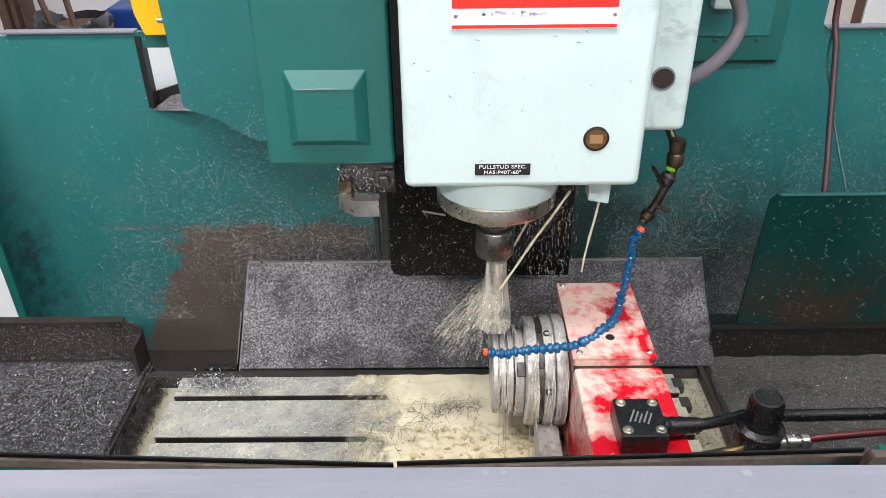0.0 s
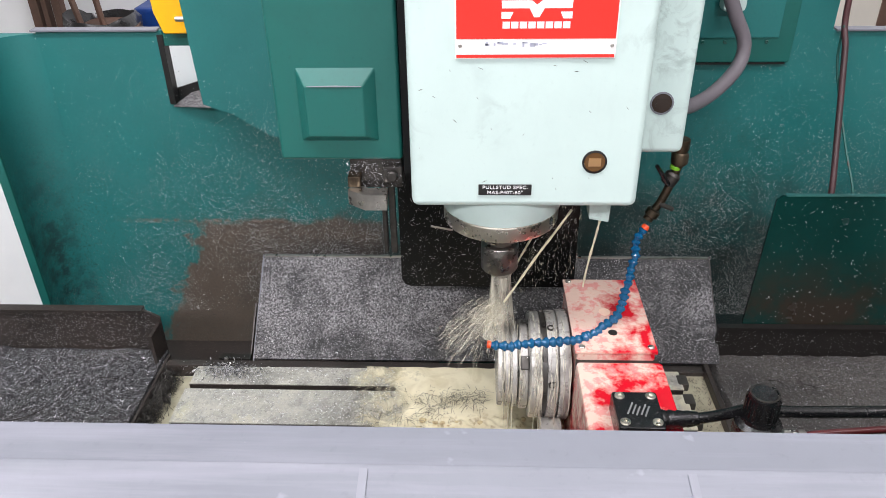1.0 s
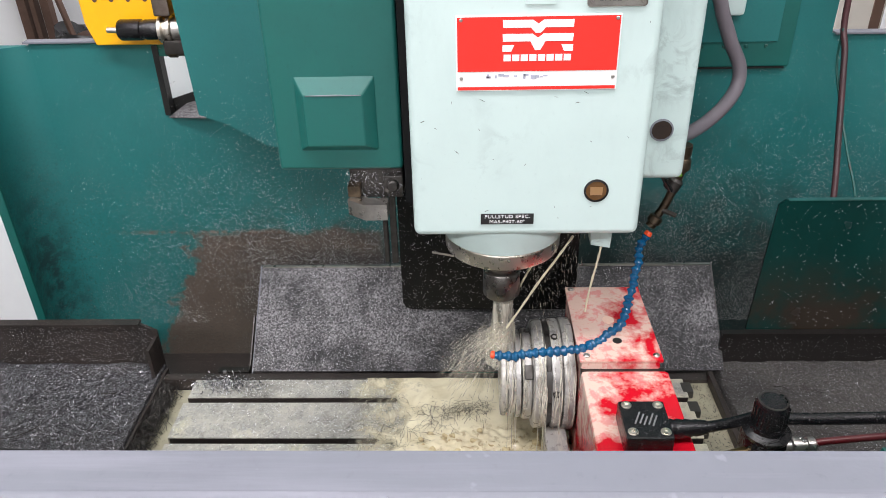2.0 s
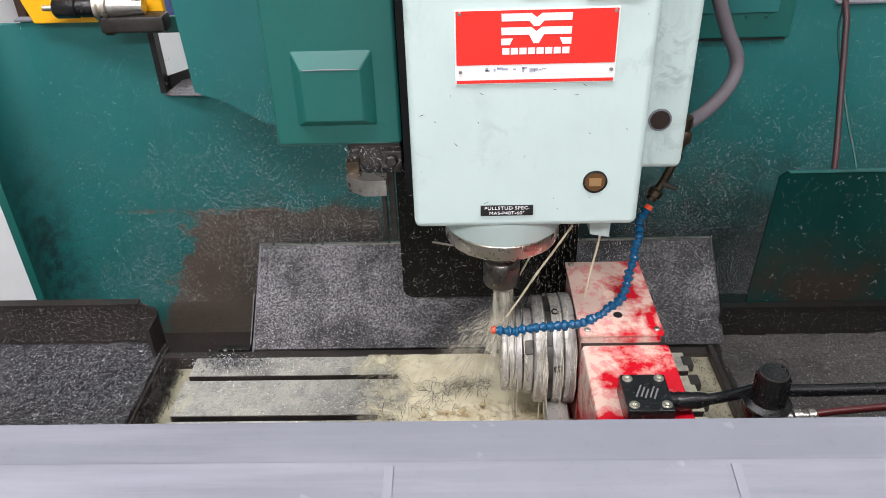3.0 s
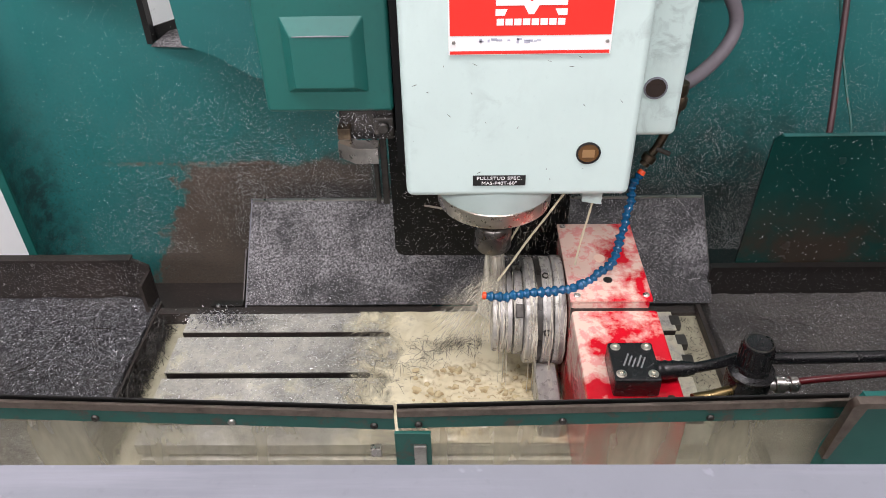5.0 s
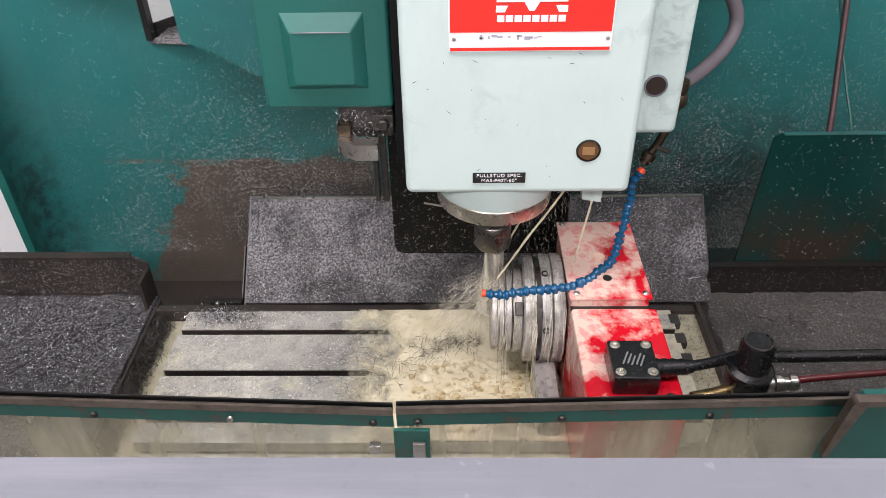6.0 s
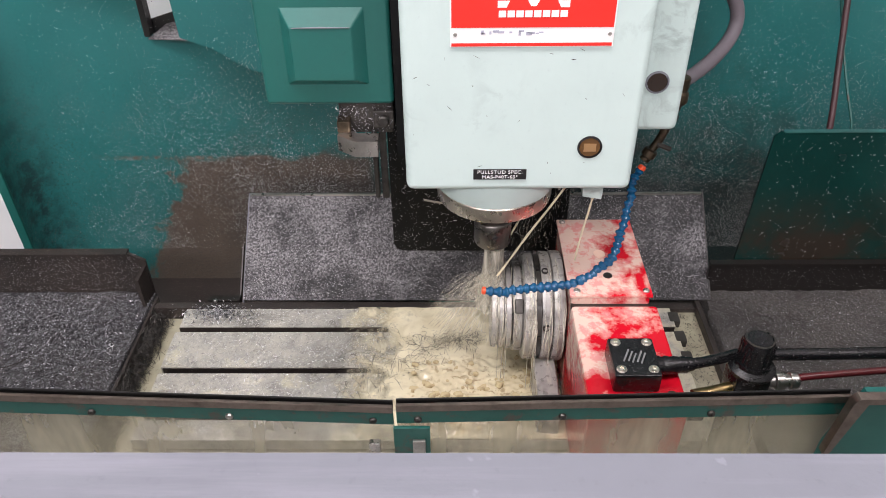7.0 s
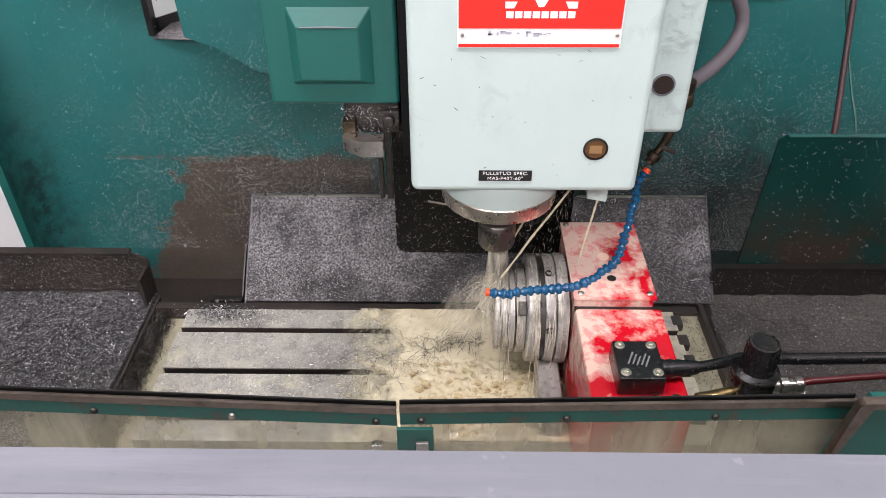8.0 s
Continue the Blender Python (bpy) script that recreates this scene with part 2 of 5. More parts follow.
flake.over(flake.ramp(flake.island, 0.30, 0.80, 0, 0.9), (0.34, 0.345, 0.36, 1))
flake.over(flake.ramp(flake.island, 0.89, 0.96), (0.8, 0.81, 0.83, 1))
M_CHIP_FLAKE = flake.m
wall_dk = Mat("oily_brown_sheet", lin(54, 48, 45), 0.4)
wall_dk.over(wall_dk.ramp(wall_dk.noise(9, 5), 0.4, 0.75, 0, 0.8), lin(28, 26, 25))
wall_dk.over(wall_dk.ramp(wall_dk.noise(260, 3), 0.58, 0.7, 0, 0.7), lin(95, 88, 80))
wall_dk.bump(wall_dk.noise(300, 3), 0.4, 0.001)
M_WALL_DK = wall_dk.m
M_WALL_BLACK = paint("soot_black_sheet", lin(27, 24, 22), 0.4, lin(15, 14, 13), 0.8).m
table_m = Mat("cast_table_wet", (0.36, 0.35, 0.32, 1), 0.3, 0.1)
table_m.over(table_m.ramp(table_m.noise(26, 6, 0.7), 0.40, 0.62, 0, 0.85), lin(192, 190, 178))
table_m.over(table_m.ramp(table_m.noise(8, 4, shift=2), 0.5, 0.7, 0, 0.7), (0.10, 0.098, 0.09, 1))
table_m.over(table_m.ramp(table_m.noise(190, 4, 0.8, shift=6), 0.54, 0.64, 0, 0.75), lin(214, 212, 200))
table_m.over(table_m.ramp(table_m.noise(230, 4, 0.8, shift=9), 0.57, 0.66, 0, 0.8), lin(46, 46, 46))
_e = add(table_m, table_m.noise(17, 5, 0.65, dist=0.6, shift=13), table_m.ramp(table_m.axis(0), -0.478, -0.43, 0.10, 0.0))
_e = add(table_m, _e, table_m.ramp(table_m.axis(0), -0.20, -0.08, 0.0, 0.2))
table_m.over(table_m.ramp(_e, 0.56, 0.70, 0, 0.7), lin(206, 202, 176))
table_m.rough(table_m.noise(40, 4), 0.15, 0.5).bump(table_m.noise(130, 4), 0.5, 0.0015)
M_TABLE = table_m.m
cool = Mat("milky_coolant", lin(228, 220, 190), 0.1)
cool.over(cool.ramp(cool.noise(20, 5, 0.6, dist=0.8), 0.5, 0.75, 0, 0.6), lin(180, 166, 126))
# brown shading of the churned dimples, painted into the pool's colour
_c = cool.times(cool.ramp(cool.axis(0), -0.07, 0.0), cool.ramp(cool.axis(1), 0.985, 0.94))
cool.over(cool.times(_c, cool.ramp(cool.noise(13, 4, 0.6, shift=6), 0.35, 0.6, 0.0, 0.4)), lin(192, 172, 130))
cool.over(cool.times(_c, cool.ramp(cool.noise(75, 3, 0.6, shift=8, dist=0.6), 0.55, 0.66, 0, 0.6)), lin(132, 108, 72))
_a = add(cool, cool.axis(0), cool.ramp(cool.noise(15, 5, 0.7, shift=3, dist=0.5), 0.3, 0.7, -0.06, 0.06))
cool.l.new(cool.ramp(_a, -0.155, -0.075), cool.b.inputs["Alpha"])
cool.bump(cool.noise(34, 3, 0.5), 0.4, 0.004)
M_COOL = cool.m
cool2 = Mat("milky_coolant_froth", lin(206, 190, 150), 0.12)
# shaded hollows of the froth painted in as brown
cool2.over(cool2.ramp(cool2.noise(50, 3, moving=True), 0.45, 0.7, 0, 0.7), lin(122, 92, 58))
M_COOL_WAVE = cool2.m
jet = Mat("coolant_stream", lin(236, 228, 200), 0.08)
jet.b.inputs["Transmission Weight"].default_value = 0.25
jet.b.inputs["IOR"].default_value = 1.33
M_JET = jet.m
spray = Mat("coolant_droplets", lin(225, 220, 200), 0.1)
spray.b.inputs["Alpha"].default_value = 0.32
M_SPRAY = spray.m
veil = Mat("coolant_veil", lin(220, 216, 200), 0.15)
veil.l.new(veil.ramp(veil.noise(60, 4, 0.7, (1, 1, 0.08), moving=True), 0.38, 0.62, 0.10, 0.9), veil.b.inputs["Alpha"])
M_VEIL = veil.m
pane = Mat("wet_clear_plastic", lin(192, 186, 160), 0.14)
pane.l.new(pane.ramp(pane.noise(16, 4, 0.6, (1, 1, 0.25)), 0.35, 0.75, 0.22, 0.66), pane.b.inputs["Alpha"])
M_PANE = pane.m
chuck_m = Mat("chuck_steel_wet", (0.40, 0.39, 0.37, 1), 0.3, 0.25)
chuck_m.over(chuck_m.ramp(chuck_m.noise(90, 5, 0.65, (1, 0.22, 0.22)), 0.50, 0.64, 0, 0.7), lin(206, 202, 190))
chuck_m.over(chuck_m.ramp(chuck_m.noise(14, 4, shift=5), 0.5, 0.7, 0, 0.8), (0.05, 0.045, 0.04, 1))
chuck_m.rough(chuck_m.noise(70, 4, shift=2), 0.18, 0.5).bump(chuck_m.noise(120, 4, 0.6, (1, 0.3, 0.3)), 0.5, 0.002)
M_CHUCK = chuck_m.m
gut = paint("cream_sludge", lin(182, 177, 152), 0.3, lin(60, 56, 50), 1.0)
M_SLUDGE = gut.m
M_FLOOR = paint("concrete_floor", lin(150, 150, 148), 0.6, lin(100, 100, 98), 0.5).m
M_ROOM = paint("workshop_wall", lin(225, 225, 222), 0.8, lin(190, 190, 186), 0.2).m
M_BROWN = paint("brown_wood", lin(96, 72, 60), 0.6).m
M_BAG = paint("black_bin_bag", (0.012, 0.012, 0.013, 1), 0.25).m
M_BLUEBIN = paint("blue_bin_plastic", lin(20, 60, 130), 0.4).m
M_LOCKER = paint("beige_locker", lin(214, 208, 198), 0.5, lin(170, 160, 150), 0.2).m
emit = Mat("lamp_diffuser", (0.9, 0.9, 0.9, 1), 0.5)
emit.b.inputs["Emission Color"].default_value = (0.97, 1, 0.98, 1)
emit.b.inputs["Emission Strength"].default_value = 4.0
M_LAMP = emit.m

# ---- mesh helpers ----
ORIGIN = {}


def thing(name, at, label, category, group="", kind=""):
    """An Empty at the base of a thing."""
    ob = new(name)
    ob.empty_display_size = 0.05
    ob.location = at
    ORIGIN[ob.name] = Vector(at)
    return tagged(ob, label, category, group, kind)


def finish(name, bm, mat, smooth):
    bmesh.ops.recalc_face_normals(bm, faces=bm.faces)
    me = bpy.data.meshes.new(name)
    bm.to_mesh(me)
    bm.free()
    for m in (mat if isinstance(mat, (list, tuple)) else [mat]):
        me.materials.append(m)
    if smooth:
        me.shade_smooth()
        me.set_sharp_from_angle(angle=radians(38))
    return me


def flat_faces(ob, smooth):
    """Large faces stay flat beside their rounded edges."""
    if smooth and 6 < len(ob.data.polygons) < 220:
        md = ob.modifiers.new("flat_faces", "WEIGHTED_NORMAL")
        md.keep_sharp, md.weight = True, 80


def part(name, bm, mat, parent, label="", at=None, smooth=True, kind=""):
    """A bmesh, drawn in world places, linked as one mesh under a thing or a part."""
    base = ORIGIN[parent.name]
    o = Vector(at) if at is not None else base
    bmesh.ops.translate(bm, verts=bm.verts, vec=-o)
    ob = new(name, finish(name, bm, mat, smooth))
    flat_faces(ob, smooth)
    ob.parent = parent
    ob.location = o - base
    ORIGIN[ob.name] = o
    return tagged(ob, label, kind=kind)


def solo(name, bm, mat, label="", category="", at=None, smooth=True, kind="", group=""):
    """A thing that is one mesh."""
    o = Vector(at) if at is not None else Vector((0, 0, 0))
    bmesh.ops.translate(bm, verts=bm.verts, vec=-o)
    ob = new(name, finish(name, bm, mat, smooth))
    flat_faces(ob, smooth)
    ob.location = o
    ORIGIN[ob.name] = o
    return tagged(ob, label, category, group, kind)


def box(bm, x0, x1, y0, y1, z0, z1, bevel=0.0, seg=2, edges=None):
    vs = bmesh.ops.create_cube(bm, size=1)["verts"]
    for v in vs:
        v.co = Vector(((x0 + x1) / 2 + v.co.x * (x1 - x0), (y0 + y1) / 2 + v.co.y * (y1 - y0), (z0 + z1) / 2 + v.co.z * (z1 - z0)))
    if bevel:
        es = list({e for v in vs for e in v.link_edges})
        if edges:
            es = [e for e in es if edges(e)]
        bmesh.ops.bevel(bm, geom=es, offset=bevel, segments=seg, affect="EDGES", profile=0.5)
    return bm


def B(*a, **k):
    return box(bmesh.new(), *a, **k)


def lathe(bm, axis_o, axis_d, profile, seg=32):
    """profile: (radius, distance along the axis)."""
    d = Vector(axis_d).normalized()
    u = d.orthogonal().normalized()
    w = d.cross(u)
    o = Vector(axis_o)
    rings = []
    for r, s in profile:
        rings.append([bm.verts.new(o + d * s + (u * math.cos(a) + w * math.sin(a)) * max(r, 1e-5)) for a in [2 * math.pi * i / seg for i in range(seg)]])
    for a, b in zip(rings, rings[1:]):
        for i in range(seg):
            bm.faces.new((a[i], a[(i + 1) % seg], b[(i + 1) % seg], b[i]))
    bm.faces.new(rings[0][::-1])
    bm.faces.new(rings[-1])
    return bm


def L(*a, **k):
    return lathe(bmesh.new(), *a, **k)


def spline(pts, n):
    """A smooth line through pts."""
    p = [Vector(q) for q in pts]
    p = [2 * p[0] - p[1]] + p + [2 * p[-1] - p[-2]]
    out = []
    for i in range(1, len(p) - 2):
        for j in range(n):
            t = j / n
            a, b, c, d = p[i - 1:i + 3]
            out.append(0.5 * (2 * b + (c - a) * t + (2 * a - 5 * b + 4 * c - d) * t * t + (3 * b - a - 3 * c + d) * t ** 3))
    return out + [p[-2]]


def tube(bm, path, radii, seg=10):
    path = [Vector(q) for q in path]
    if not hasattr(radii, "__len__"):
        radii = [radii] * len(path)
    rings, u = [], None
    for i, q in enumerate(path):
        d = (path[min(i + 1, len(path) - 1)] - path[max(i - 1, 0)]).normalized()
        u = d.orthogonal().normalized() if u is None else (u - d * u.dot(d)).normalized()
        w = d.cross(u)
        rings.append([bm.verts.new(q + (u * math.cos(2 * math.pi * k / seg) + w * math.sin(2 * math.pi * k / seg)) * radii[i]) for k in range(seg)])
    for a, b in zip(rings, rings[1:]):
        for k in range(seg):
            bm.faces.new((a[k], a[(k + 1) % seg], b[(k + 1) % seg], b[k]))
    bm.faces.new(rings[0][::-1])
    bm.faces.new(rings[-1])
    return bm


def T(path, radii, seg=10):
    return tube(bmesh.new(), path, radii, seg)


def prism(bm, pts, axis, a, b):
    """A flat outline of (p, q) pushed from a to b along axis 0, 1 or 2."""
    def at(p, q, s):
        return Vector([(s, p, q), (p, s, q), (p, q, s)][axis])
    lo = [bm.verts.new(at(p, q, a)) for p, q in pts]
    hi = [bm.verts.new(at(p, q, b)) for p, q in pts]
    n = len(pts)
    bm.faces.new(lo[::-1])
    bm.faces.new(hi)
    for i in range(n):
        bm.faces.new((lo[i], lo[(i + 1) % n], hi[(i + 1) % n], hi[i]))
    return bm


def PR(pts, axis, a, b):
    return prism(bmesh.new(), pts, axis, a, b)


def grid(x0, x1, y0, y1, nx, ny, z):
    bm = bmesh.new()
    vs = [[bm.verts.new((x0 + (x1 - x0) * i / nx, y0 + (y1 - y0) * j / ny, z(x0 + (x1 - x0) * i / nx, y0 + (y1 - y0) * j / ny))) for i in range(nx + 1)] for j in range(ny + 1)]
    for j in range(ny):
        for i in range(nx):
            bm.faces.new((vs[j][i], vs[j][i + 1], vs[j + 1][i + 1], vs[j + 1][i]))
    return bm


def swarf(name, n, place, size, mat, label, curl=0.3, seed=1, thick=0.28, parent=None):
    """Many bent slivers: place(rng) gives a point and the surface normal."""
    rng = np.random.default_rng(seed)
    vs, fs = [], []
    for _ in range(n):
        p, nrm = place(rng)
        nrm = np.array(nrm, float)
        d = rng.normal(size=3)
        d -= nrm * d.dot(nrm) * (1 - curl)
        d /= np.linalg.norm(d)
        s = np.cross(d, nrm + rng.normal(size=3) * 0.35)
        s /= np.linalg.norm(s) + 1e-9
        k = size * (0.35 + rng.random() ** 2.5 * 1.8)
        w = size * thick * (0.5 + rng.random() * 0.7)
        bend = nrm * k * 0.35 * rng.random()
        p = np.array(p, float) + nrm * 0.0006
        i = len(vs)
        vs += [p - d * k * 0.5 - s * w * 0.5, p - d * k * 0.5 + s * w * 0.5, p + bend + s * w * 0.5, p + bend - s * w * 0.5, p + d * k * 0.5]
        fs += [(i, i + 1, i + 2, i + 3), (i + 3, i + 2, i + 4)]
    me = bpy.data.meshes.new(name)
    me.from_pydata([tuple(v) for v in vs], [], fs)
    me.materials.append(mat)
    ob = tagged(new(name, me), label, "" if parent else "swarf", kind="stuff")
    if parent:
        ob.parent = parent
        ob.matrix_parent_inverse = Matrix.Translation(-ORIGIN[parent.name])
    return ob


def text_mesh(body, size, x, y, z, parent, mat, name="lettering", spacing=1.0, stretch=1.0):
    """Raised letters that face the front, centred at x, z."""
    cu = bpy.data.curves.new("lettering_curve", "FONT")
    cu.body, cu.size, cu.extrude, cu.align_x, cu.align_y, cu.space_character = body, size, 0.0003, "CENTER", "CENTER", spacing
    tmp = bpy.data.objects.new("lettering_curve", cu)
    scene.collection.objects.link(tmp)
    me = bpy.data.meshes.new_from_object(tmp.evaluated_get(bpy.context.evaluated_depsgraph_get()))
    bpy.data.objects.remove(tmp)
    me.transform(Matrix.Translation(Vector((x, y, z)) - ORIGIN[parent.name]) @ pose(0, 0, 0, 90) @ Matrix.Diagonal((stretch, 1, 1, 1)))
    me.materials.clear()
    me.materials.append(mat)
    ob = new(name, me)
    ob.parent = parent
    ORIGIN[ob.name] = ORIGIN[parent.name]
    return ob


def screw(parent, x, y, z, r=0.004, d=(0, -1, 0), mat=None, name="screw"):
    bm = L((x, y, z), d, [(r, -0.002), (r, r * 0.35), (r * 0.7, r * 0.6), (r * 0.45, r * 0.6), (r * 0.4, r * 0.2)], 12)
    return part(name, bm, mat or M_STEEL, parent, "small steel screw head")


# ---- workshop room ----
def room():
    solo("floor", B(-5, 5, -3, 6.4, FLOOR_Z - 0.1, FLOOR_Z), M_FLOOR, kind="structure")
    solo("ceiling", B(-5, 5, -3, 6.4, CEILING_Z, CEILING_Z + 0.1), M_ROOM, kind="structure")
    solo("wall_north", B(-5, 5, 6.4, 6.5, FLOOR_Z, CEILING_Z), M_ROOM, kind="structure")
    solo("wall_south", B(-5, 5, -3.1, -3, FLOOR_Z, CEILING_Z), M_ROOM, kind="structure")
    solo("wall_west", B(-5.1, -5, -3, 6.4, FLOOR_Z, CEILING_Z), M_ROOM, kind="structure")
    solo("wall_east", B(5, 5.1, -3, 6.4, FLOOR_Z, CEILING_Z), M_ROOM, kind="structure")
    for lx, ly, lw in LAMPS:
        t = thing("ceiling_light", (lx, ly, CEILING_Z), "white fluorescent ceiling light under the workshop ceiling", "ceiling light", "ceiling lights")
        part("housing", B(lx - 0.78, lx + 0.78, ly - 0.2, ly + 0.2, CEILING_Z - 0.08, CEILING_Z, bevel=0.01), M_WHITE, t)
        part("diffuser", B(lx - 0.74, lx + 0.74, ly - 0.17, ly + 0.17, CEILING_Z - 0.1, CEILING_Z - 0.082, bevel=0.005), M_LAMP, t, "glowing diffuser")


# ---- splash guard round the table ----
PANEL_Y = 1.41


def guard():
    bm = bmesh.new()
    box(bm, -0.783, -0.542, PANEL_Y, PANEL_Y + 0.012, -0.45, 0.541)
    box(bm, -0.542, -0.455, PANEL_Y, PANEL_Y + 0.012, -0.45, 0.397)
    box(bm, -0.455, 0.693, PANEL_Y, PANEL_Y + 0.012, -0.45, 1.2)
    box(bm, 0.693, 1.15, PANEL_Y, PANEL_Y + 0.012, -0.45, 0.535)
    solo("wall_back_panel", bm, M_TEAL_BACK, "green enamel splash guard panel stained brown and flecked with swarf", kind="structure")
    solo("trim_panel_lip", B(-0.79, -0.548, PANEL_Y - 0.008, PANEL_Y + 0.014, 0.5405, 0.5445, bevel=0.001), M_SEAM, kind="structure")
    solo("trim_panel_lip_east", B(0.697, 1.15, PANEL_Y - 0.008, PANEL_Y + 0.014, 0.5345, 0.5385, bevel=0.001), M_SEAM, kind="structure")
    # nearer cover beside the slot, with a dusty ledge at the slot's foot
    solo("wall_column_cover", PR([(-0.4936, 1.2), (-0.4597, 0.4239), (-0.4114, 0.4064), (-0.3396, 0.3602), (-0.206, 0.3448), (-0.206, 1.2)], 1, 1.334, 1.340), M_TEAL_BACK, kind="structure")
    bm = bmesh.new()
    lo = [bm.verts.new(v) for v in ((-0.545, 1.404, 0.395), (-0.4635, 1.380, 0.402), (-0.495, 1.45, 0.425))]
    hi = [bm.verts.new(v.co - Vector((0, 0, 0.002))) for v in lo]
    bm.faces.new(lo)
    bm.faces.new(hi[::-1])
    for k in range(3):
        bm.faces.new((lo[k], lo[(k + 1) % 3], hi[(k + 1) % 3], hi[k]))
    solo("trim_slot_ledge", bm, M_SHEET, kind="structure")
    solo("trim_slot_foot", PR([(-0.548, 0.393), (-0.45, 0.40), (-0.45, 0.450), (-0.548, 0.420)], 1, 1.432, 1.436), M_LABEL, kind="structure")
    solo("trim_slot_bridge", B(-0.541, -0.44, PANEL_Y, PANEL_Y + 0.01, 0.512, 0.541), M_TEAL, kind="structure")
    solo("trim_slot_edge", B(-0.552, -0.541, PANEL_Y - 0.003, PANEL_Y + 0.02, 0.397, 0.533), M_LABEL, kind="structure")
    # left return and its rolled edge
    arc = [(-0.858 + 0.075 - 0.075 * math.cos(radians(9 * k)), 1.335 + 0.075 * math.sin(radians(9 * k))) for k in range(11)]
    outer = [(-0.858, 1.30)] + arc
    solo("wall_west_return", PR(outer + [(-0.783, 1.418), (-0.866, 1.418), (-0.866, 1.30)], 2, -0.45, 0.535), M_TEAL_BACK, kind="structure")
    solo("trim_return_edge", B(-0.870, -0.852, 1.292, 1.30, -0.2, 0.53, bevel=0.002), M_TEAL, kind="structure")
    # electrical cover on the right of the column
    t = thing("electrical_cover", (0.54, PANEL_Y, 0.49), "green enamel cover plate with rounded corners bolted to the guard", "cover plate")
    part("plate", B(0.40, 0.624, 1.400, PANEL_Y, 0.478, 0.80, bevel=0.004), M_TEAL, t)
    part("inner_door", B(0.42, 0.594, 1.3965, 1.400, 0.525, 0.79, bevel=0.0015), M_TEAL_BACK, t)
    for x in (0.46, 0.5, 0.54, 0.575):
        screw(t, x, 1.399, 0.517, 0.0035, mat=M_TEAL_EDGE)
    part("foot_joint", B(0.41, 0.616, 1.4015, 1.409, 0.4745, 0.478), M_LABEL, t, "dark joint under the plate")
    part("knob_block", B(0.475, 0.517, 1.365, 1.397, 0.578, 0.66, bevel=0.008), M_MINT, t, "pale mint block")
    # low walls behind the side trays
    bm = PR([(-1.2, -0.05), (-0.55, -0.05), (-0.549, 0.071), (-0.578, 0.088), (-1.2, 0.088)], 1, 1.145, 1.151)
    box(bm, -1.2, -0.578, 1.139, 1.157, 0.086, 0.091)
    box(bm, -0.556, -0.550, 1.10, 1.15, -0.05, 0.06)
    solo("wall_tray_west", bm, M_WALL_DK, kind="structure")
    bm = PR([(0.499, -0.05), (1.15, -0.05), (1.15, 0.056), (0.499, 0.056)], 1, 1.150, 1.156)
    box(bm, 0.499, 1.15, 1.146, 1.160, 0.054, 0.059)
    solo("wall_tray_east", bm, M_WALL_BLACK, kind="structure")
    # loose green panel hung before the guard
    t = thing("side_panel", (0.8, 1.165, 0.05), "loose dark green enamel sheet panel, brown with oil at its foot", "panel")
    bm = PR([(0.546, 0.057), (0.556, 0.315), (0.566, 0.324), (1.12, 0.324), (1.12, 0.0), (0.70, 0.0), (0.62, 0.03), (0.60, 0.057)], 1, 1.163, 1.168)
    part("sheet", bm, M_DARKGREEN, t)
    part("top_lip", B(0.57, 1.12, 1.161, 1.170, 0.323, 0.3255, bevel=0.0008), M_RETURN, t)
    # end of the east tray
    solo("wall_end_east", B(0.86, 0.868, 0.7, 1.15, -0.1, 0.10), M_WALL_BLACK, kind="structure")
    # enclosure shell below
    solo("wall_front_shell", B(-1.2, 1.15, 0.60, 0.61, FLOOR_Z, -0.12), M_TEAL, kind="structure")
    solo("wall_sump", B(-1.2, 1.15, 0.62, 1.42, -0.2, -0.19), M_WALL_DK, kind="structure")


def heap(x, y, k=1.0):
    p = Vector((x, y, 0))
    return k * (0.012 * noise.noise(p * 9) + 0.008 * noise.noise(p * 24) + 0.004 * noise.noise(p * 70))


def tray_west(x, y):
    edge = min(1, max(0, (-0.535 - x + 0.006 * noise.noise(Vector((y * 30, 1, 0)))) / 0.010))
    return -0.07 + 0.066 * edge + heap(x, y, 0.45)


def tray_east(x, y):
    edge = min(1, max(0, (x - 0.478 + 0.006 * noise.noise(Vector((y * 30, 4, 0)))) / 0.015))
    return -0.06 + 0.053 * edge + heap(x, y, 0.5)


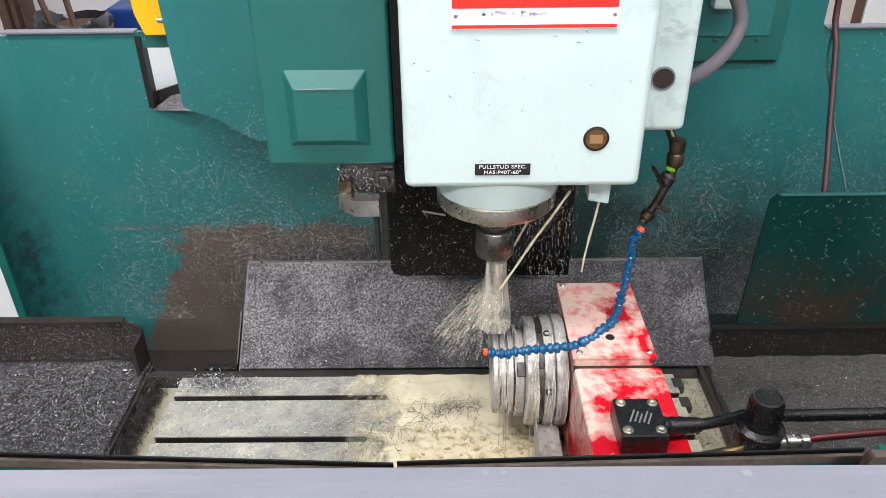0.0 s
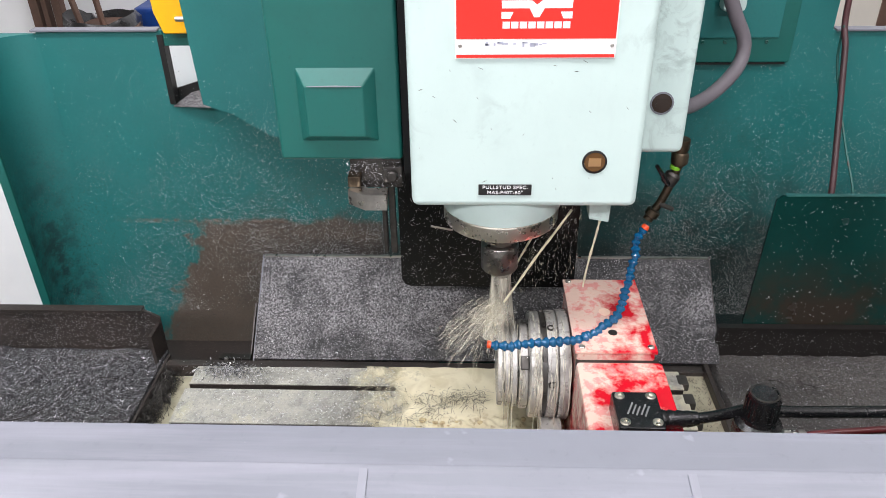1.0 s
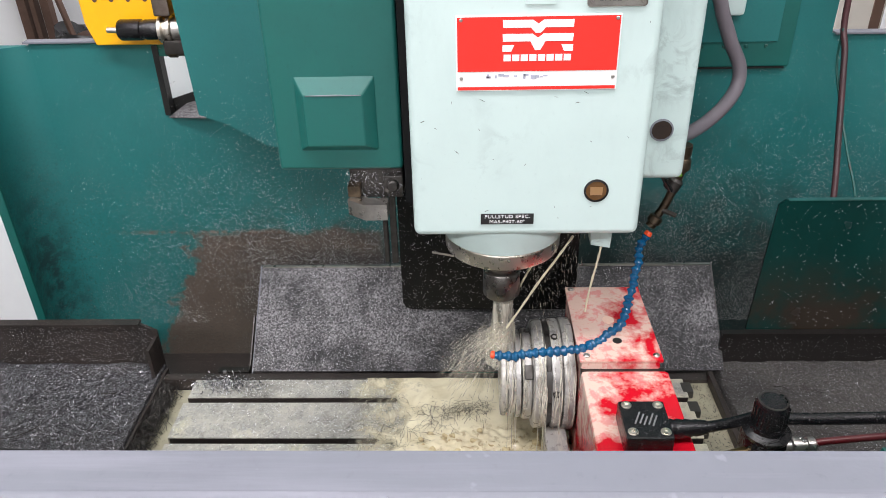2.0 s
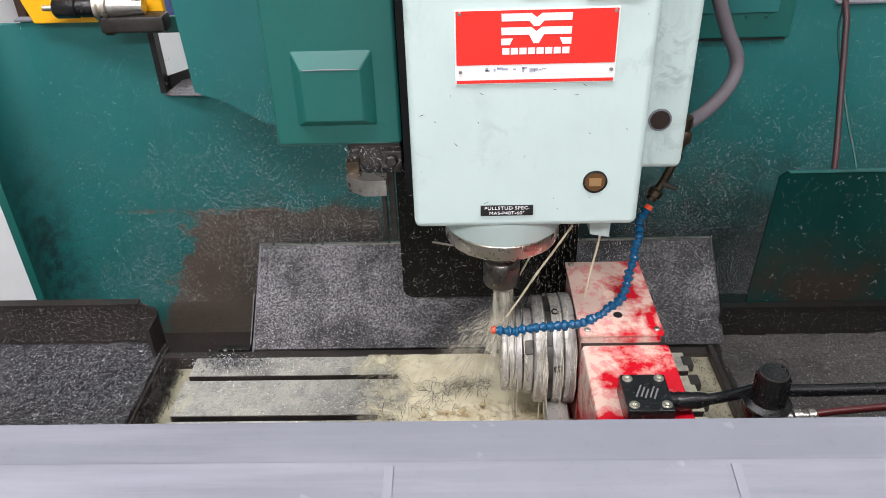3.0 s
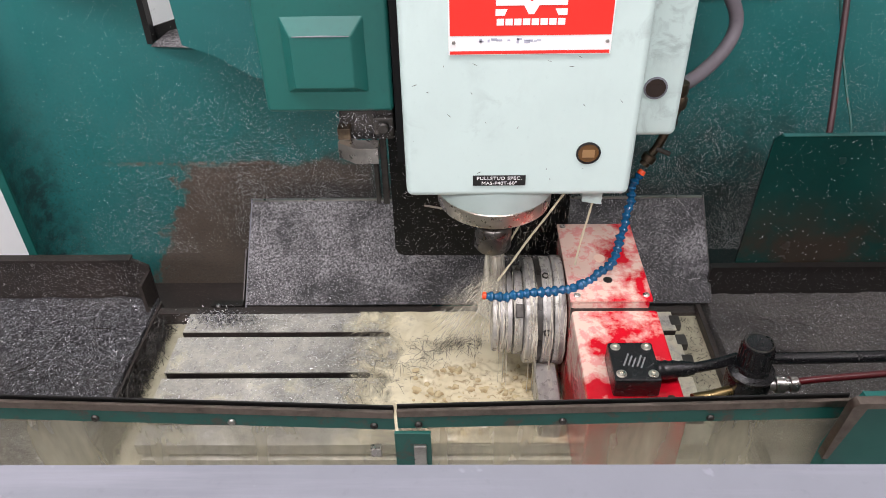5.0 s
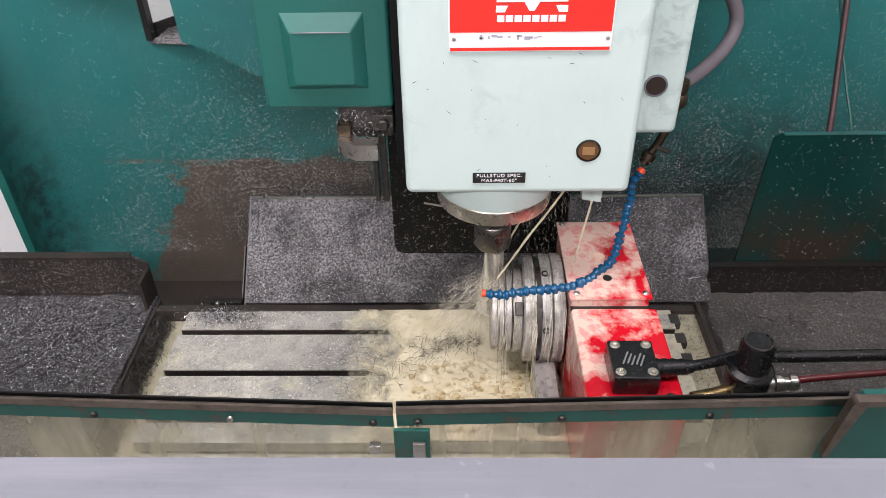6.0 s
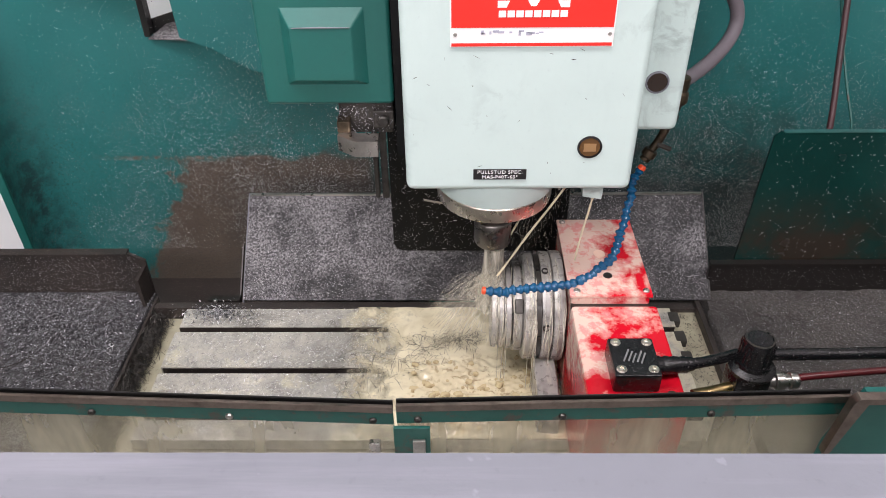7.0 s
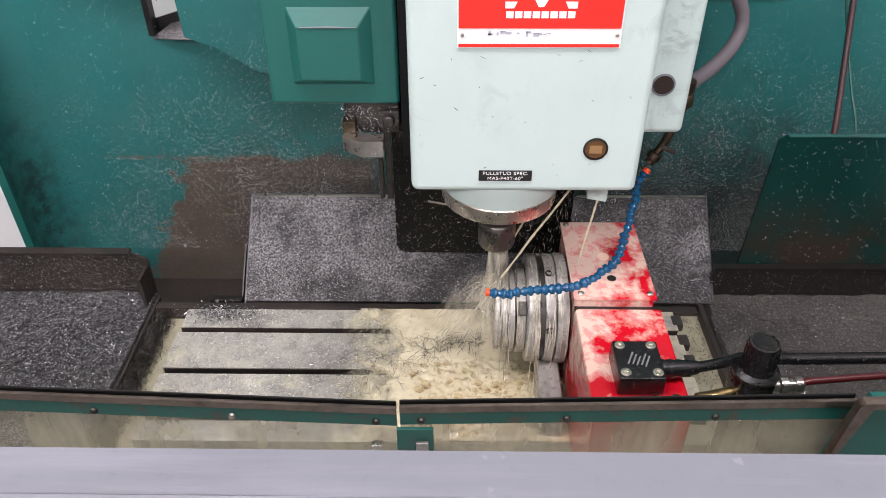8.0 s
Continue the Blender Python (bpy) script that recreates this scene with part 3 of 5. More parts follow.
def table_set():
    t = thing("milling_table", (0, 0.95, -0.12), "wet grey cast-iron milling table with three T-slots", "machine table")
    x0, x1 = -0.475, 0.42
    bands = [(0.79, 0.830), (0.843, 0.930), (0.943, 1.030), (1.043, 1.092)]
    for a, b in bands:
        part("table_land", B(x0 + (0.004 if a > 1 else 0), x1, a, b, -0.022, 0, bevel=0.0015), M_TABLE, t)
    part("table_body", B(x0, x1, 0.785, 1.092, -0.11, -0.03, bevel=0.003), M_TABLE, t)
    for a, b in zip(bands, bands[1:]):
        part("slot_floor", B(x0 + 0.002, x1 - 0.002, a[1] - 0.006, b[0] + 0.006, -0.032, -0.026), M_WALL_DK, t, "dark T-slot")
        part("slot_face", B(x0 + 0.004, x1 - 0.002, b[0] - 0.0016, b[0] - 0.0003, -0.027, -0.0016), M_WALL_DK, t, "oily slot face")
    # sloped way cover behind the table
    s = thing("way_cover", (0.06, 1.2, 0), "sloped dark sheet-metal way cover dusted with fine swarf", "way cover")
    pts = [(1.120, -0.004), (1.281, 0.124), (1.285, 0.120), (1.124, -0.010)]
    part("slope", PR(pts, 0, -0.373, 0.503), M_SHEET, s)
    part("edge_strip", PR([(1.116, -0.012), (1.283, 0.130), (1.287, 0.124), (1.120, -0.018)], 0, -0.3750, -0.373), M_SEAM, s, "bright folded edge")
    part("edge_strip", PR([(1.116, -0.012), (1.283, 0.130), (1.287, 0.124), (1.120, -0.018)], 0, 0.503, 0.505), M_WALL_DK, s, "folded edge")
    part("top_fold", B(-0.373, 0.503, 1.281, 1.287, 0.112, 0.1275, bevel=0.001), M_STEEL, s, "bright folded edge")
    part("side_strip", PR([(1.128, -0.016), (1.215, 0.058), (1.220, 0.052), (1.134, -0.022)], 0, -0.384, -0.3815), M_WALL_DK, s)
    part("foot_bar", B(-0.535, 0.30, 1.098, 1.115, -0.05, -0.004, bevel=0.002), M_WALL_DK, s)
    part("foot_bar", B(0.302, 0.47, 1.095, 1.115, -0.05, -0.006, bevel=0.002), M_WALL_DK, s)
    part("foot_clip", B(-0.44, -0.38, 1.12, 1.135, -0.015, -0.004, bevel=0.001), M_DARKSTEEL, s)
    screw(s, -0.425, 1.118, -0.003, 0.004, (0, 0, 1))
    # swarf beds in the side trays
    tagged(solo("swarf_bed", grid(-1.2, -0.50, 0.68, 1.145, 150, 90, tray_west), M_CHIPS, "heaped bed of fine black and silver swarf in the side tray", "swarf", kind="stuff"))
    tagged(solo("swarf_bed", grid(0.462, 0.86, 0.68, 1.15, 70, 74, tray_east), M_CHIPS_BROWN, "thin bed of fine dark swarf in the side tray", "swarf", kind="stuff"))
    solo("trim_tray_kerb_west", B(-0.541, -0.536, 0.68, 1.13, -0.09, -0.003, bevel=0.001), M_WALL_DK, kind="structure")
    solo("trim_gutter_west", B(-0.535, -0.47, 0.68, 1.095, -0.09, -0.028), M_SLUDGE, kind="structure")
    solo("trim_gutter_east", B(0.418, 0.47, 0.68, 1.095, -0.09, -0.014), M_SLUDGE, kind="structure")
    solo("trim_tray_kerb_east", B(0.468, 0.478, 0.68, 1.11, -0.06, 0.004, bevel=0.002), M_WALL_DK, kind="structure")
    for y in (1.07, 1.02, 0.97):
        solo("table_stop", B(0.412, 0.432, y - 0.015, y + 0.012, -0.03, 0.001, bevel=0.003), M_LUG, "grey cast end lug of the table beside the gutter", "lug")


# ---- rotary unit and chuck ----
CX0, CY0, CZ0, CR = 0.083, 0.977, 0.110, 0.089


def rotary():
    t = thing("rotary_unit", (0.257, 0.9, 0), "glossy red rotary indexing unit wet with milky coolant", "rotary table")
    part("rear_body", B(0.198, 0.314, 0.893, 1.083, 0.0, 0.198, bevel=0.004), M_RED, t)
    part("front_body", B(0.196, 0.324, 0.690, 0.887, 0.0, 0.190, bevel=0.006), M_RED, t)
    part("top_plate", B(0.195, 0.317, 0.892, 1.086, 0.1985, 0.204, bevel=0.0015), M_RED, t)
    for x, y in ((0.204, 1.078), (0.308, 1.078), (0.206, 0.902), (0.308, 0.902)):
        screw(t, x, y, 0.204, 0.005, (0, 0, 1), M_STEEL)
    part("port_plug", L((0.252, 0.991, 0.2035), (0, 0, 1), [(0.009, 0), (0.009, 0.002), (0.007, 0.0025)], 20), M_PLUG, t, "pale round plug")
    part("port_hole", L((0.257, 0.938, 0.2035), (0, 0, 1), [(0.007, 0), (0.007, 0.0012), (0.006, 0.0014)], 20), M_DARKSTEEL, t, "dark round hole")
    part("joint_strip", B(0.197, 0.32, 0.886, 0.894, 0.15, 0.187), M_DARKSTEEL, t, "dark joint")
    part("base_foot", B(0.150, 0.184, 0.80, 0.905, 0.0, 0.062, bevel=0.003), M_CHUCK, t, "grey clamp foot")
    for x, y in ((0.245, 0.700), (0.305, 0.712)):
        part("grease_plug", L((x, y, 0.1895), (0, 0, 1), [(0.006, 0), (0.006, 0.003), (0.004, 0.004)], 14), M_BRASS, t, "brass plug")
    # coolant on the flank
    c = thing("chuck", (CX0, CY0, CZ0), "round steel machine chuck streaming with coolant", "chuck")
    o = (0, CY0, CZ0)
    X = (1, 0, 0)
    part("back_plate", L(o, X, [(0.080, 0.176), (0.0885, 0.177), (0.0895, 0.179), (0.0895, 0.192), (0.088, 0.194), (0.06, 0.196)], 64), M_CHUCK, c)
    part("scroll_ring", L(o, X, [(0.070, 0.158), (0.0868, 0.159), (0.0878, 0.161), (0.0878, 0.1735), (0.0865, 0.175), (0.083, 0.1765)], 64), M_CHUCK, c)
    part("joint_ring", L(o, X, [(0.060, 0.149), (0.0845, 0.150), (0.0845, 0.1585), (0.07, 0.159)], 64), M_LUG, c, "dark joint ring")
    part("chuck_body", L(o, X, [(0.060, 0.131), (0.084, 0.132), (0.0865, 0.134), (0.0865, 0.1475), (0.085, 0.149), (0.080, 0.1505)], 64), M_CHUCK, c)
    part("front_ring", L(o, X, [(0.050, 0.116), (0.071, 0.117), (0.0725, 0.1185), (0.0725, 0.129), (0.070, 0.131), (0.064, 0.133)], 56), M_CHUCK, c)
    part("workpiece", L(o, X, [(0.030, 0.082), (0.066, 0.083), (0.0675, 0.085), (0.0675, 0.090), (0.062, 0.0915), (0.062, 0.0935), (0.0685, 0.095), (0.0685, 0.1015), (0.063, 0.103), (0.063, 0.1045), (0.070, 0.106), (0.070, 0.113), (0.064, 0.115), (0.05, 0.117)], 56), M_CHUCK, c, "turned steel workpiece with fins")
    for k in range(9):
        a = radians(4 + 40 * k)
        y, z = CY0 - math.cos(a) * 0.0866, CZ0 + math.sin(a) * 0.0866
        bm = B(0.1515, 0.1575, -0.005, 0.005, -0.003, 0.0012, bevel=0.001)
        bmesh.ops.rotate(bm, verts=bm.verts, cent=(0, 0, 0), matrix=Matrix.Rotation(math.pi / 2 - a, 3, "X"))
        bmesh.ops.translate(bm, verts=bm.verts, vec=(0, y, z))
        part("clamp_dog", bm, M_DARKSTEEL, c, "small dark clamp")
    for k in range(6):
        a = radians(18 + 60 * k)
        y, z = CY0 - math.cos(a) * 0.0855, CZ0 + math.sin(a) * 0.0855
        d = (0, -math.cos(a), math.sin(a))
        part("socket", L((0.165, y, z), d, [(0.006, -0.004), (0.006, 0.0042), (0.004, 0.0044), (0.004, 0.002)], 6), M_DARKSTEEL, c, "dark socket")
    for k in range(3):
        a = radians(50 + 120 * k)
        bm = B(0.118, 0.131, -0.011, 0.011, 0.05, 0.078, bevel=0.002)
        bmesh.ops.rotate(bm, verts=bm.verts, cent=(0, 0, 0), matrix=Matrix.Rotation(a, 3, "X"))
        bmesh.ops.translate(bm, verts=bm.verts, vec=(0, CY0, CZ0))
        part("jaw", bm, M_DARKSTEEL, c, "dark steel jaw")
    # black junction block on the unit
    b = thing("junction_block", (0.28, 0.75, 0.19), "wet black plastic junction block screwed on the red unit", "junction box")
    part("block", B(0.229, 0.290, 0.716, 0.786, 0.190, 0.222, bevel=0.004), M_BLACK, b)
    for x, y in ((0.239, 0.776), (0.280, 0.776), (0.239, 0.727), (0.280, 0.727)):
        part("screw", L((x, y, 0.222), (0, 0, 1), [(0.0068, -0.002), (0.0068, 0.0010), (0.0052, 0.0014), (0.005, 0.0030), (0.0028, 0.0032), (0.0025, 0.0008)], 16), M_NOSE, b, "steel cap screw with a washer")
    for i in range(5):
        bm = B(-0.0011, 0.0011, -0.012 + 0.002 * (i % 2), 0.012 - 0.003 * (i % 3), 0.2222, 0.2228)
        bmesh.ops.rotate(bm, verts=bm.verts, cent=(0, 0, 0), matrix=Matrix.Rotation(radians(-24), 3, "Z"))
        bmesh.ops.translate(bm, verts=bm.verts, vec=(0.249 + 0.0055 * i, 0.752 - 0.001 * i, 0))
        part("marking", bm, M_GREYPRINT, b, "worn pale marking")
    path = spline([(0.288, 0.748, 0.205), (0.338, 0.755, 0.203), (0.375, 0.768, 0.198), (0.41, 0.785, 0.192)], 6)
    part("cable_boot", L((0.287, 0.748, 0.206), (1, 0.08, 0), [(0.014, 0), (0.014, 0.006), (0.012, 0.011), (0.0135, 0.015), (0.0115, 0.022), (0.0125, 0.026), (0.0105, 0.034), (0.0112, 0.038), (0.009, 0.052)], 16), M_BLACK, b)
    part("cable", T(path, 0.0075), M_BLACK, b)
    # regulator
    r = thing("air_regulator", (0.40, 0.76, 0.12), "oily black air regulator with a ribbed knob", "regulator")
    part("body", B(0.378, 0.430, 0.738, 0.788, 0.145, 0.200, bevel=0.012), M_BLACK, r)
    part("collar", L((0.405, 0.762, 0.195), (0, 0, 1), [(0.030, 0), (0.031, 0.006), (0.024, 0.012), (0.023, 0.018)], 28), M_BLACK, r)
    part("knob", L((0.405, 0.762, 0.21), (0, 0, 1), [(0.0195, 0), (0.021, 0.004), (0.0205, 0.036), (0.019, 0.040), (0.0165, 0.0385), (0.016, 0.0405), (0.001, 0.041)], 28), M_BLACK, r)
    part("knob_rim", L((0.405, 0.762, 0.2492), (0, 0, 1), [(0.0175, 0), (0.0188, 0.0008), (0.0186, 0.0018), (0.0168, 0.0022), (0.0165, 0.0008)], 28), M_HOLDER, r, "worn shiny rim")
    for k in range(20):
        a = 2 * math.pi * k / 20
        x, y = 0.405 + 0.0207 * math.cos(a), 0.762 + 0.0207 * math.sin(a)
        part("rib", B(x - 0.0012, x + 0.0012, y - 0.0012, y + 0.0012, 0.215, 0.243), M_BLACK, r)
    part("stem", T([(0.38, 0.75, 0.172), (0.355, 0.742, 0.172), (0.325, 0.735, 0.172)], 0.008), M_OLDBRASS, r, "corroded brass stem")
    part("foot_rod", B(0.385, 0.42, 0.745, 0.78, 0.0, 0.15, bevel=0.003), M_BLACK, r)
    part("coupling", L((0.428, 0.755, 0.178), (1, 0.02, 0.02), [(0.008, 0), (0.008, 0.01), (0.012, 0.011), (0.012, 0.022), (0.009, 0.023), (0.009, 0.03), (0.011, 0.031), (0.011, 0.04), (0.007, 0.044)], 16), M_STEEL, r, "oily steel hose coupling")
    r.location = (0.418, 0.762, 0.110)
    h = solo("air_hose", T(spline([(0.479, 0.757, 0.171), (0.52, 0.760, 0.176), (0.7, 0.772, 0.18), (1.0, 0.777, 0.18)], 6), 0.0050), M_REDCABLE, "dark red air hose running from the regulator", "hose")
    solo("signal_cable", T(spline([(0.425, 0.788, 0.188), (0.5, 0.795, 0.180), (0.65, 0.80, 0.178), (1.0, 0.80, 0.178)], 6), 0.0085), M_BLACK, "wet black signal cable lying over the side tray", "cable")


# ---- spindle head ----
HEAD = Vector((0.108, 0.88, 0.404))
AXIS = (0.083, 0.977)


def spindle_head():
    t = thing("spindle_head", HEAD, "mint enamel milling spindle head with smudges and a red name plate", "spindle head")
    top = 1.05
    part("front_cover", B(-0.0375, 0.2535, 0.88, 1.14, 0.3945, top, bevel=0.010, seg=4, edges=lambda e: not all(v.co.z > top - 0.01 for v in e.verts)), M_MINT, t)
    part("rear_housing", B(0.236, 0.332, 0.98, 1.14, 0.426, top, bevel=0.010, seg=3), M_MINT, t)
    part("cover_gap", B(-0.050, -0.036, 0.93, 1.2, 0.42, top), M_FLAP, t, "black gap seal")
    part("splash_apron", PR([(-0.085, 0.6), (-0.085, 0.106), (-0.080, 0.095), (-0.069, 0.090), (0.225, 0.089), (0.225, 0.6)], 1, 1.150, 1.156), M_FLAP, t, "black rubber apron flecked with chips")
    ax = (*AXIS, 0)
    part("nose", L(ax, (0, 0, 1), [(0.081, 0.3555), (0.0845, 0.357), (0.089, 0.385), (0.089, 0.41), (0.086, 0.42)], 56), M_MINT, t)
    part("nose_ring", L(ax, (0, 0, 1), [(0.034, 0.306), (0.040, 0.307), (0.042, 0.310), (0.047, 0.312), (0.049, 0.317), (0.060, 0.321), (0.064, 0.325), (0.076, 0.329), (0.0815, 0.332), (0.0825, 0.335), (0.0825, 0.353), (0.080, 0.356)], 64), M_RING, t, "bright steel nose ring")
    h = part("tool_holder", L(ax, (0, 0, 1), [(0.012, 0.241), (0.026, 0.242), (0.0278, 0.245), (0.0278, 0.283), (0.026, 0.286), (0.022, 0.288), (0.022, 0.296), (0.030, 0.297), (0.0315, 0.299), (0.0315, 0.303), (0.030, 0.312)], 40), M_HOLDER, t, "dark steel tool holder", at=(*AXIS, 0.23))
    bm = L(ax, (0, 0, 1), [(0.002, 0.150), (0.0105, 0.151), (0.0115, 0.153), (0.0115, 0.19), (0.011, 0.243)], 24)
    part("cutter", bm, M_STEEL, h, "steel end mill")
    for k in range(2):
        a = k * math.pi
        x, y = AXIS[0] + 0.0305 * math.cos(a), AXIS[1] + 0.0305 * math.sin(a)
        part("drive_notch", B(x - 0.004, x + 0.004, y - 0.004, y + 0.004, 0.297, 0.319, bevel=0.001), M_STEEL, h)
    part("dog_lever", T([(-0.022, 1.02, 0.288), (0.012, 1.02, 0.281)], 0.0016, 6), M_STEEL, t, "thin bright lever")
    part("nozzle_block", PR([(0.202, 0.410), (0.236, 0.410), (0.233, 0.338), (0.206, 0.343)], 1, 0.945, 0.975), M_MINT, t, "mint coolant nozzle block")
    part("nozzle", L((0.16, 0.985, 0.41), (-0.5, -0.1, -0.85), [(0.007, 0), (0.007, 0.02), (0.004, 0.03)], 14), M_STEEL, t)
    # sight glasses
    for x, y, z, r in ((0.1945, 0.88, 0.460, 0.0155), (0.2935, 0.98, 0.500, 0.0158)):
        w = part("sight_glass", L((x, y, z), (0, -1, 0), [(r, -0.003), (r, 0.0015), (r * 0.86, 0.002), (r * 0.84, -0.001)], 36), M_LABEL if y < 0.9 else M_SEAM, t, "round sight glass with a dark rim" if y < 0.9 else "round dark sight glass with a grey rim")
        part("glass", L((x, y, z), (0, -1, 0), [(r * 0.84, -0.003), (r * 0.84, 0.001), (r * 0.8, 0.0014)], 36), M_AMBER if y < 0.9 else M_GLASS_DARK, w, "amber oil glass" if y < 0.9 else "dark oil glass")
        part("oil_mark", B(x - r * 0.5, x + r * 0.5, y - 0.0022, y - 0.0012, z - r * 0.35, z + r * 0.35), M_BLOTCH if y < 0.9 else M_GLASS_DARK, w)
    # spec label
    lab = part("spec_label", B(0.0495, 0.1175, 0.8782, 0.8802, 0.4135, 0.4285, bevel=0.0006), M_LABEL, t, "black label with white lettering")
    text_mesh("PULLSTUD SPEC.", 0.0066, 0.0835, 0.8776, 0.4250, lab, M_PRINT, spacing=1.1, stretch=1.1)
    text_mesh("MAS-P40T-60°", 0.0066, 0.0835, 0.8776, 0.4176, lab, M_PRINT, spacing=1.05, stretch=1.1)
    # name plate: red field, white strip, red foot line
    z0, z1 = 0.592, 0.679
    p = part("name_plate", B(0.0205, 0.2065, 0.8780, 0.8802, z0, z1, bevel=0.0006), M_PLATE_WHITE, t, "red and white enamel plate")
    part("red_field", B(0.0222, 0.2048, 0.8774, 0.8783, z0 + 0.0235, z1 - 0.0015), M_PLATE_RED, p)
    part("red_line", B(0.0222, 0.2048, 0.8774, 0.8783, z0 + 0.0015, z0 + 0.0052), M_PLATE_RED, p)
    cx = 0.1135
    def emblem(z, h, cut):
        bm = PR([(cx - 0.040, z + h), (cx - 0.006, z + h), (cx, z + h - 0.0045), (cx + 0.006, z + h), (cx + 0.040, z + h), (cx + 0.0395, z), (cx + 0.0085, z), (cx + 0.003, z - cut), (cx - 0.003, z - cut), (cx - 0.0085, z), (cx - 0.0395, z)], 1, 0.8768, 0.8776)
        part("emblem_bar", bm, M_PRINT, p)
    emblem(0.6655, 0.0085, 0.006)
    emblem(0.6500, 0.0085, 0.010)
    part("emblem_foot", PR([(cx - 0.040, 0.6460), (cx - 0.0265, 0.6460), (cx - 0.030, 0.6385), (cx - 0.040, 0.6385)], 1, 0.8768, 0.8776), M_PRINT, p)
    part("emblem_foot", PR([(cx + 0.040, 0.6460), (cx + 0.0265, 0.6460), (cx + 0.030, 0.6385), (cx + 0.040, 0.6385)], 1, 0.8768, 0.8776), M_PRINT, p)
    for i in range(8):
        x = cx - 0.0385 + i * 0.0098
        part("wordmark_block", B(x, x + 0.0082, 0.8768, 0.8776, 0.6275, 0.6350), M_PRINT, p)
    rng = random.Random(5)
    for i in range(14):
        x = 0.055 + rng.random() * 0.07
        part("worn_mark", B(x, x + 0.002 + rng.random() * 0.005, 0.8776, 0.8781, 0.606 + rng.random() * 0.005, 0.6085 + rng.random() * 0.004), M_FADED, p)
    for x, z in ((0.0265, 0.6745), (0.2015, 0.6745), (0.0265, 0.6075), (0.2015, 0.6075)):
        screw(p, x, 0.8778, z, 0.0022)
    # clamp switch plate above
    u = part("switch_plate", B(0.1665, 0.2325, 0.8776, 0.8802, 0.687, 0.77, bevel=0.003), M_STEEL, t, "steel switch plate")
    text_mesh("UNCLAMP", 0.0078, 0.1995, 0.8772, 0.6955, u, M_GREYPRINT, stretch=1.15)
    part("push_button", L((0.2, 0.877, 0.722), (0, -1, 0), [(0.013, 0), (0.013, 0.004), (0.009, 0.005), (0.009, 0.012)], 24), M_NOSE, u)
    for x in (0.1715, 0.2275):
        screw(u, x, 0.8775, 0.693, 0.003)
    part("blank_tag", B(0.098, 0.132, 0.8782, 0.8802, 0.690, 0.76, bevel=0.001), M_MINT, t, "painted-over tag")
    # scratches
    for i in range(22):
        x, z = rng.uniform(-0.03, 0.245), rng.uniform(0.42, 0.58) if rng.random() < 0.8 else rng.uniform(0.42, 0.9)
        a, k = rng.uniform(0, math.pi), rng.uniform(0.0008, 0.0042)
        dx, dz = math.cos(a) * k, math.sin(a) * k
        w = rng.uniform(0.0002, 0.00045)
        bm = PR([(x - dx, z - dz), (x + dz / k * w, z - dx / k * w), (x + dx, z + dz), (x - dz / k * w, z + dx / k * w)], 1, 0.8797, 0.8801)
        part("chip_mark", bm, M_DARKSTEEL, t)
    return t, h


def machine_frame():
    c = thing("machine_column", (0.09, 1.35, -0.19), "green cast machine column behind the spindle head", "machine column")
    part("column", B(-0.03, 0.20, 1.292, 1.408, 0.13, 1.5, bevel=0.01), M_TEAL, c)
    part("slideway", B(0.0, 0.17, 1.20, 1.292, 0.45, 1.5, bevel=0.004), M_STEEL, c, "steel slideway")
    part("column_foot", B(-0.03, 0.20, 1.30, 1.408, -0.19, 0.13), M_TEAL, c)
    m = thing("machine_base", (0, 1.0, FLOOR_Z), "green machine base standing on the workshop floor", "machine base")
    part("base_casting", B(-1.18, 1.13, 0.625, 1.405, FLOOR_Z, -0.20, bevel=0.01), M_TEAL, m)
    part("table_saddle", B(-0.4, 0.35, 0.80, 1.07, -0.19, -0.111, bevel=0.006), M_WALL_DK, m)


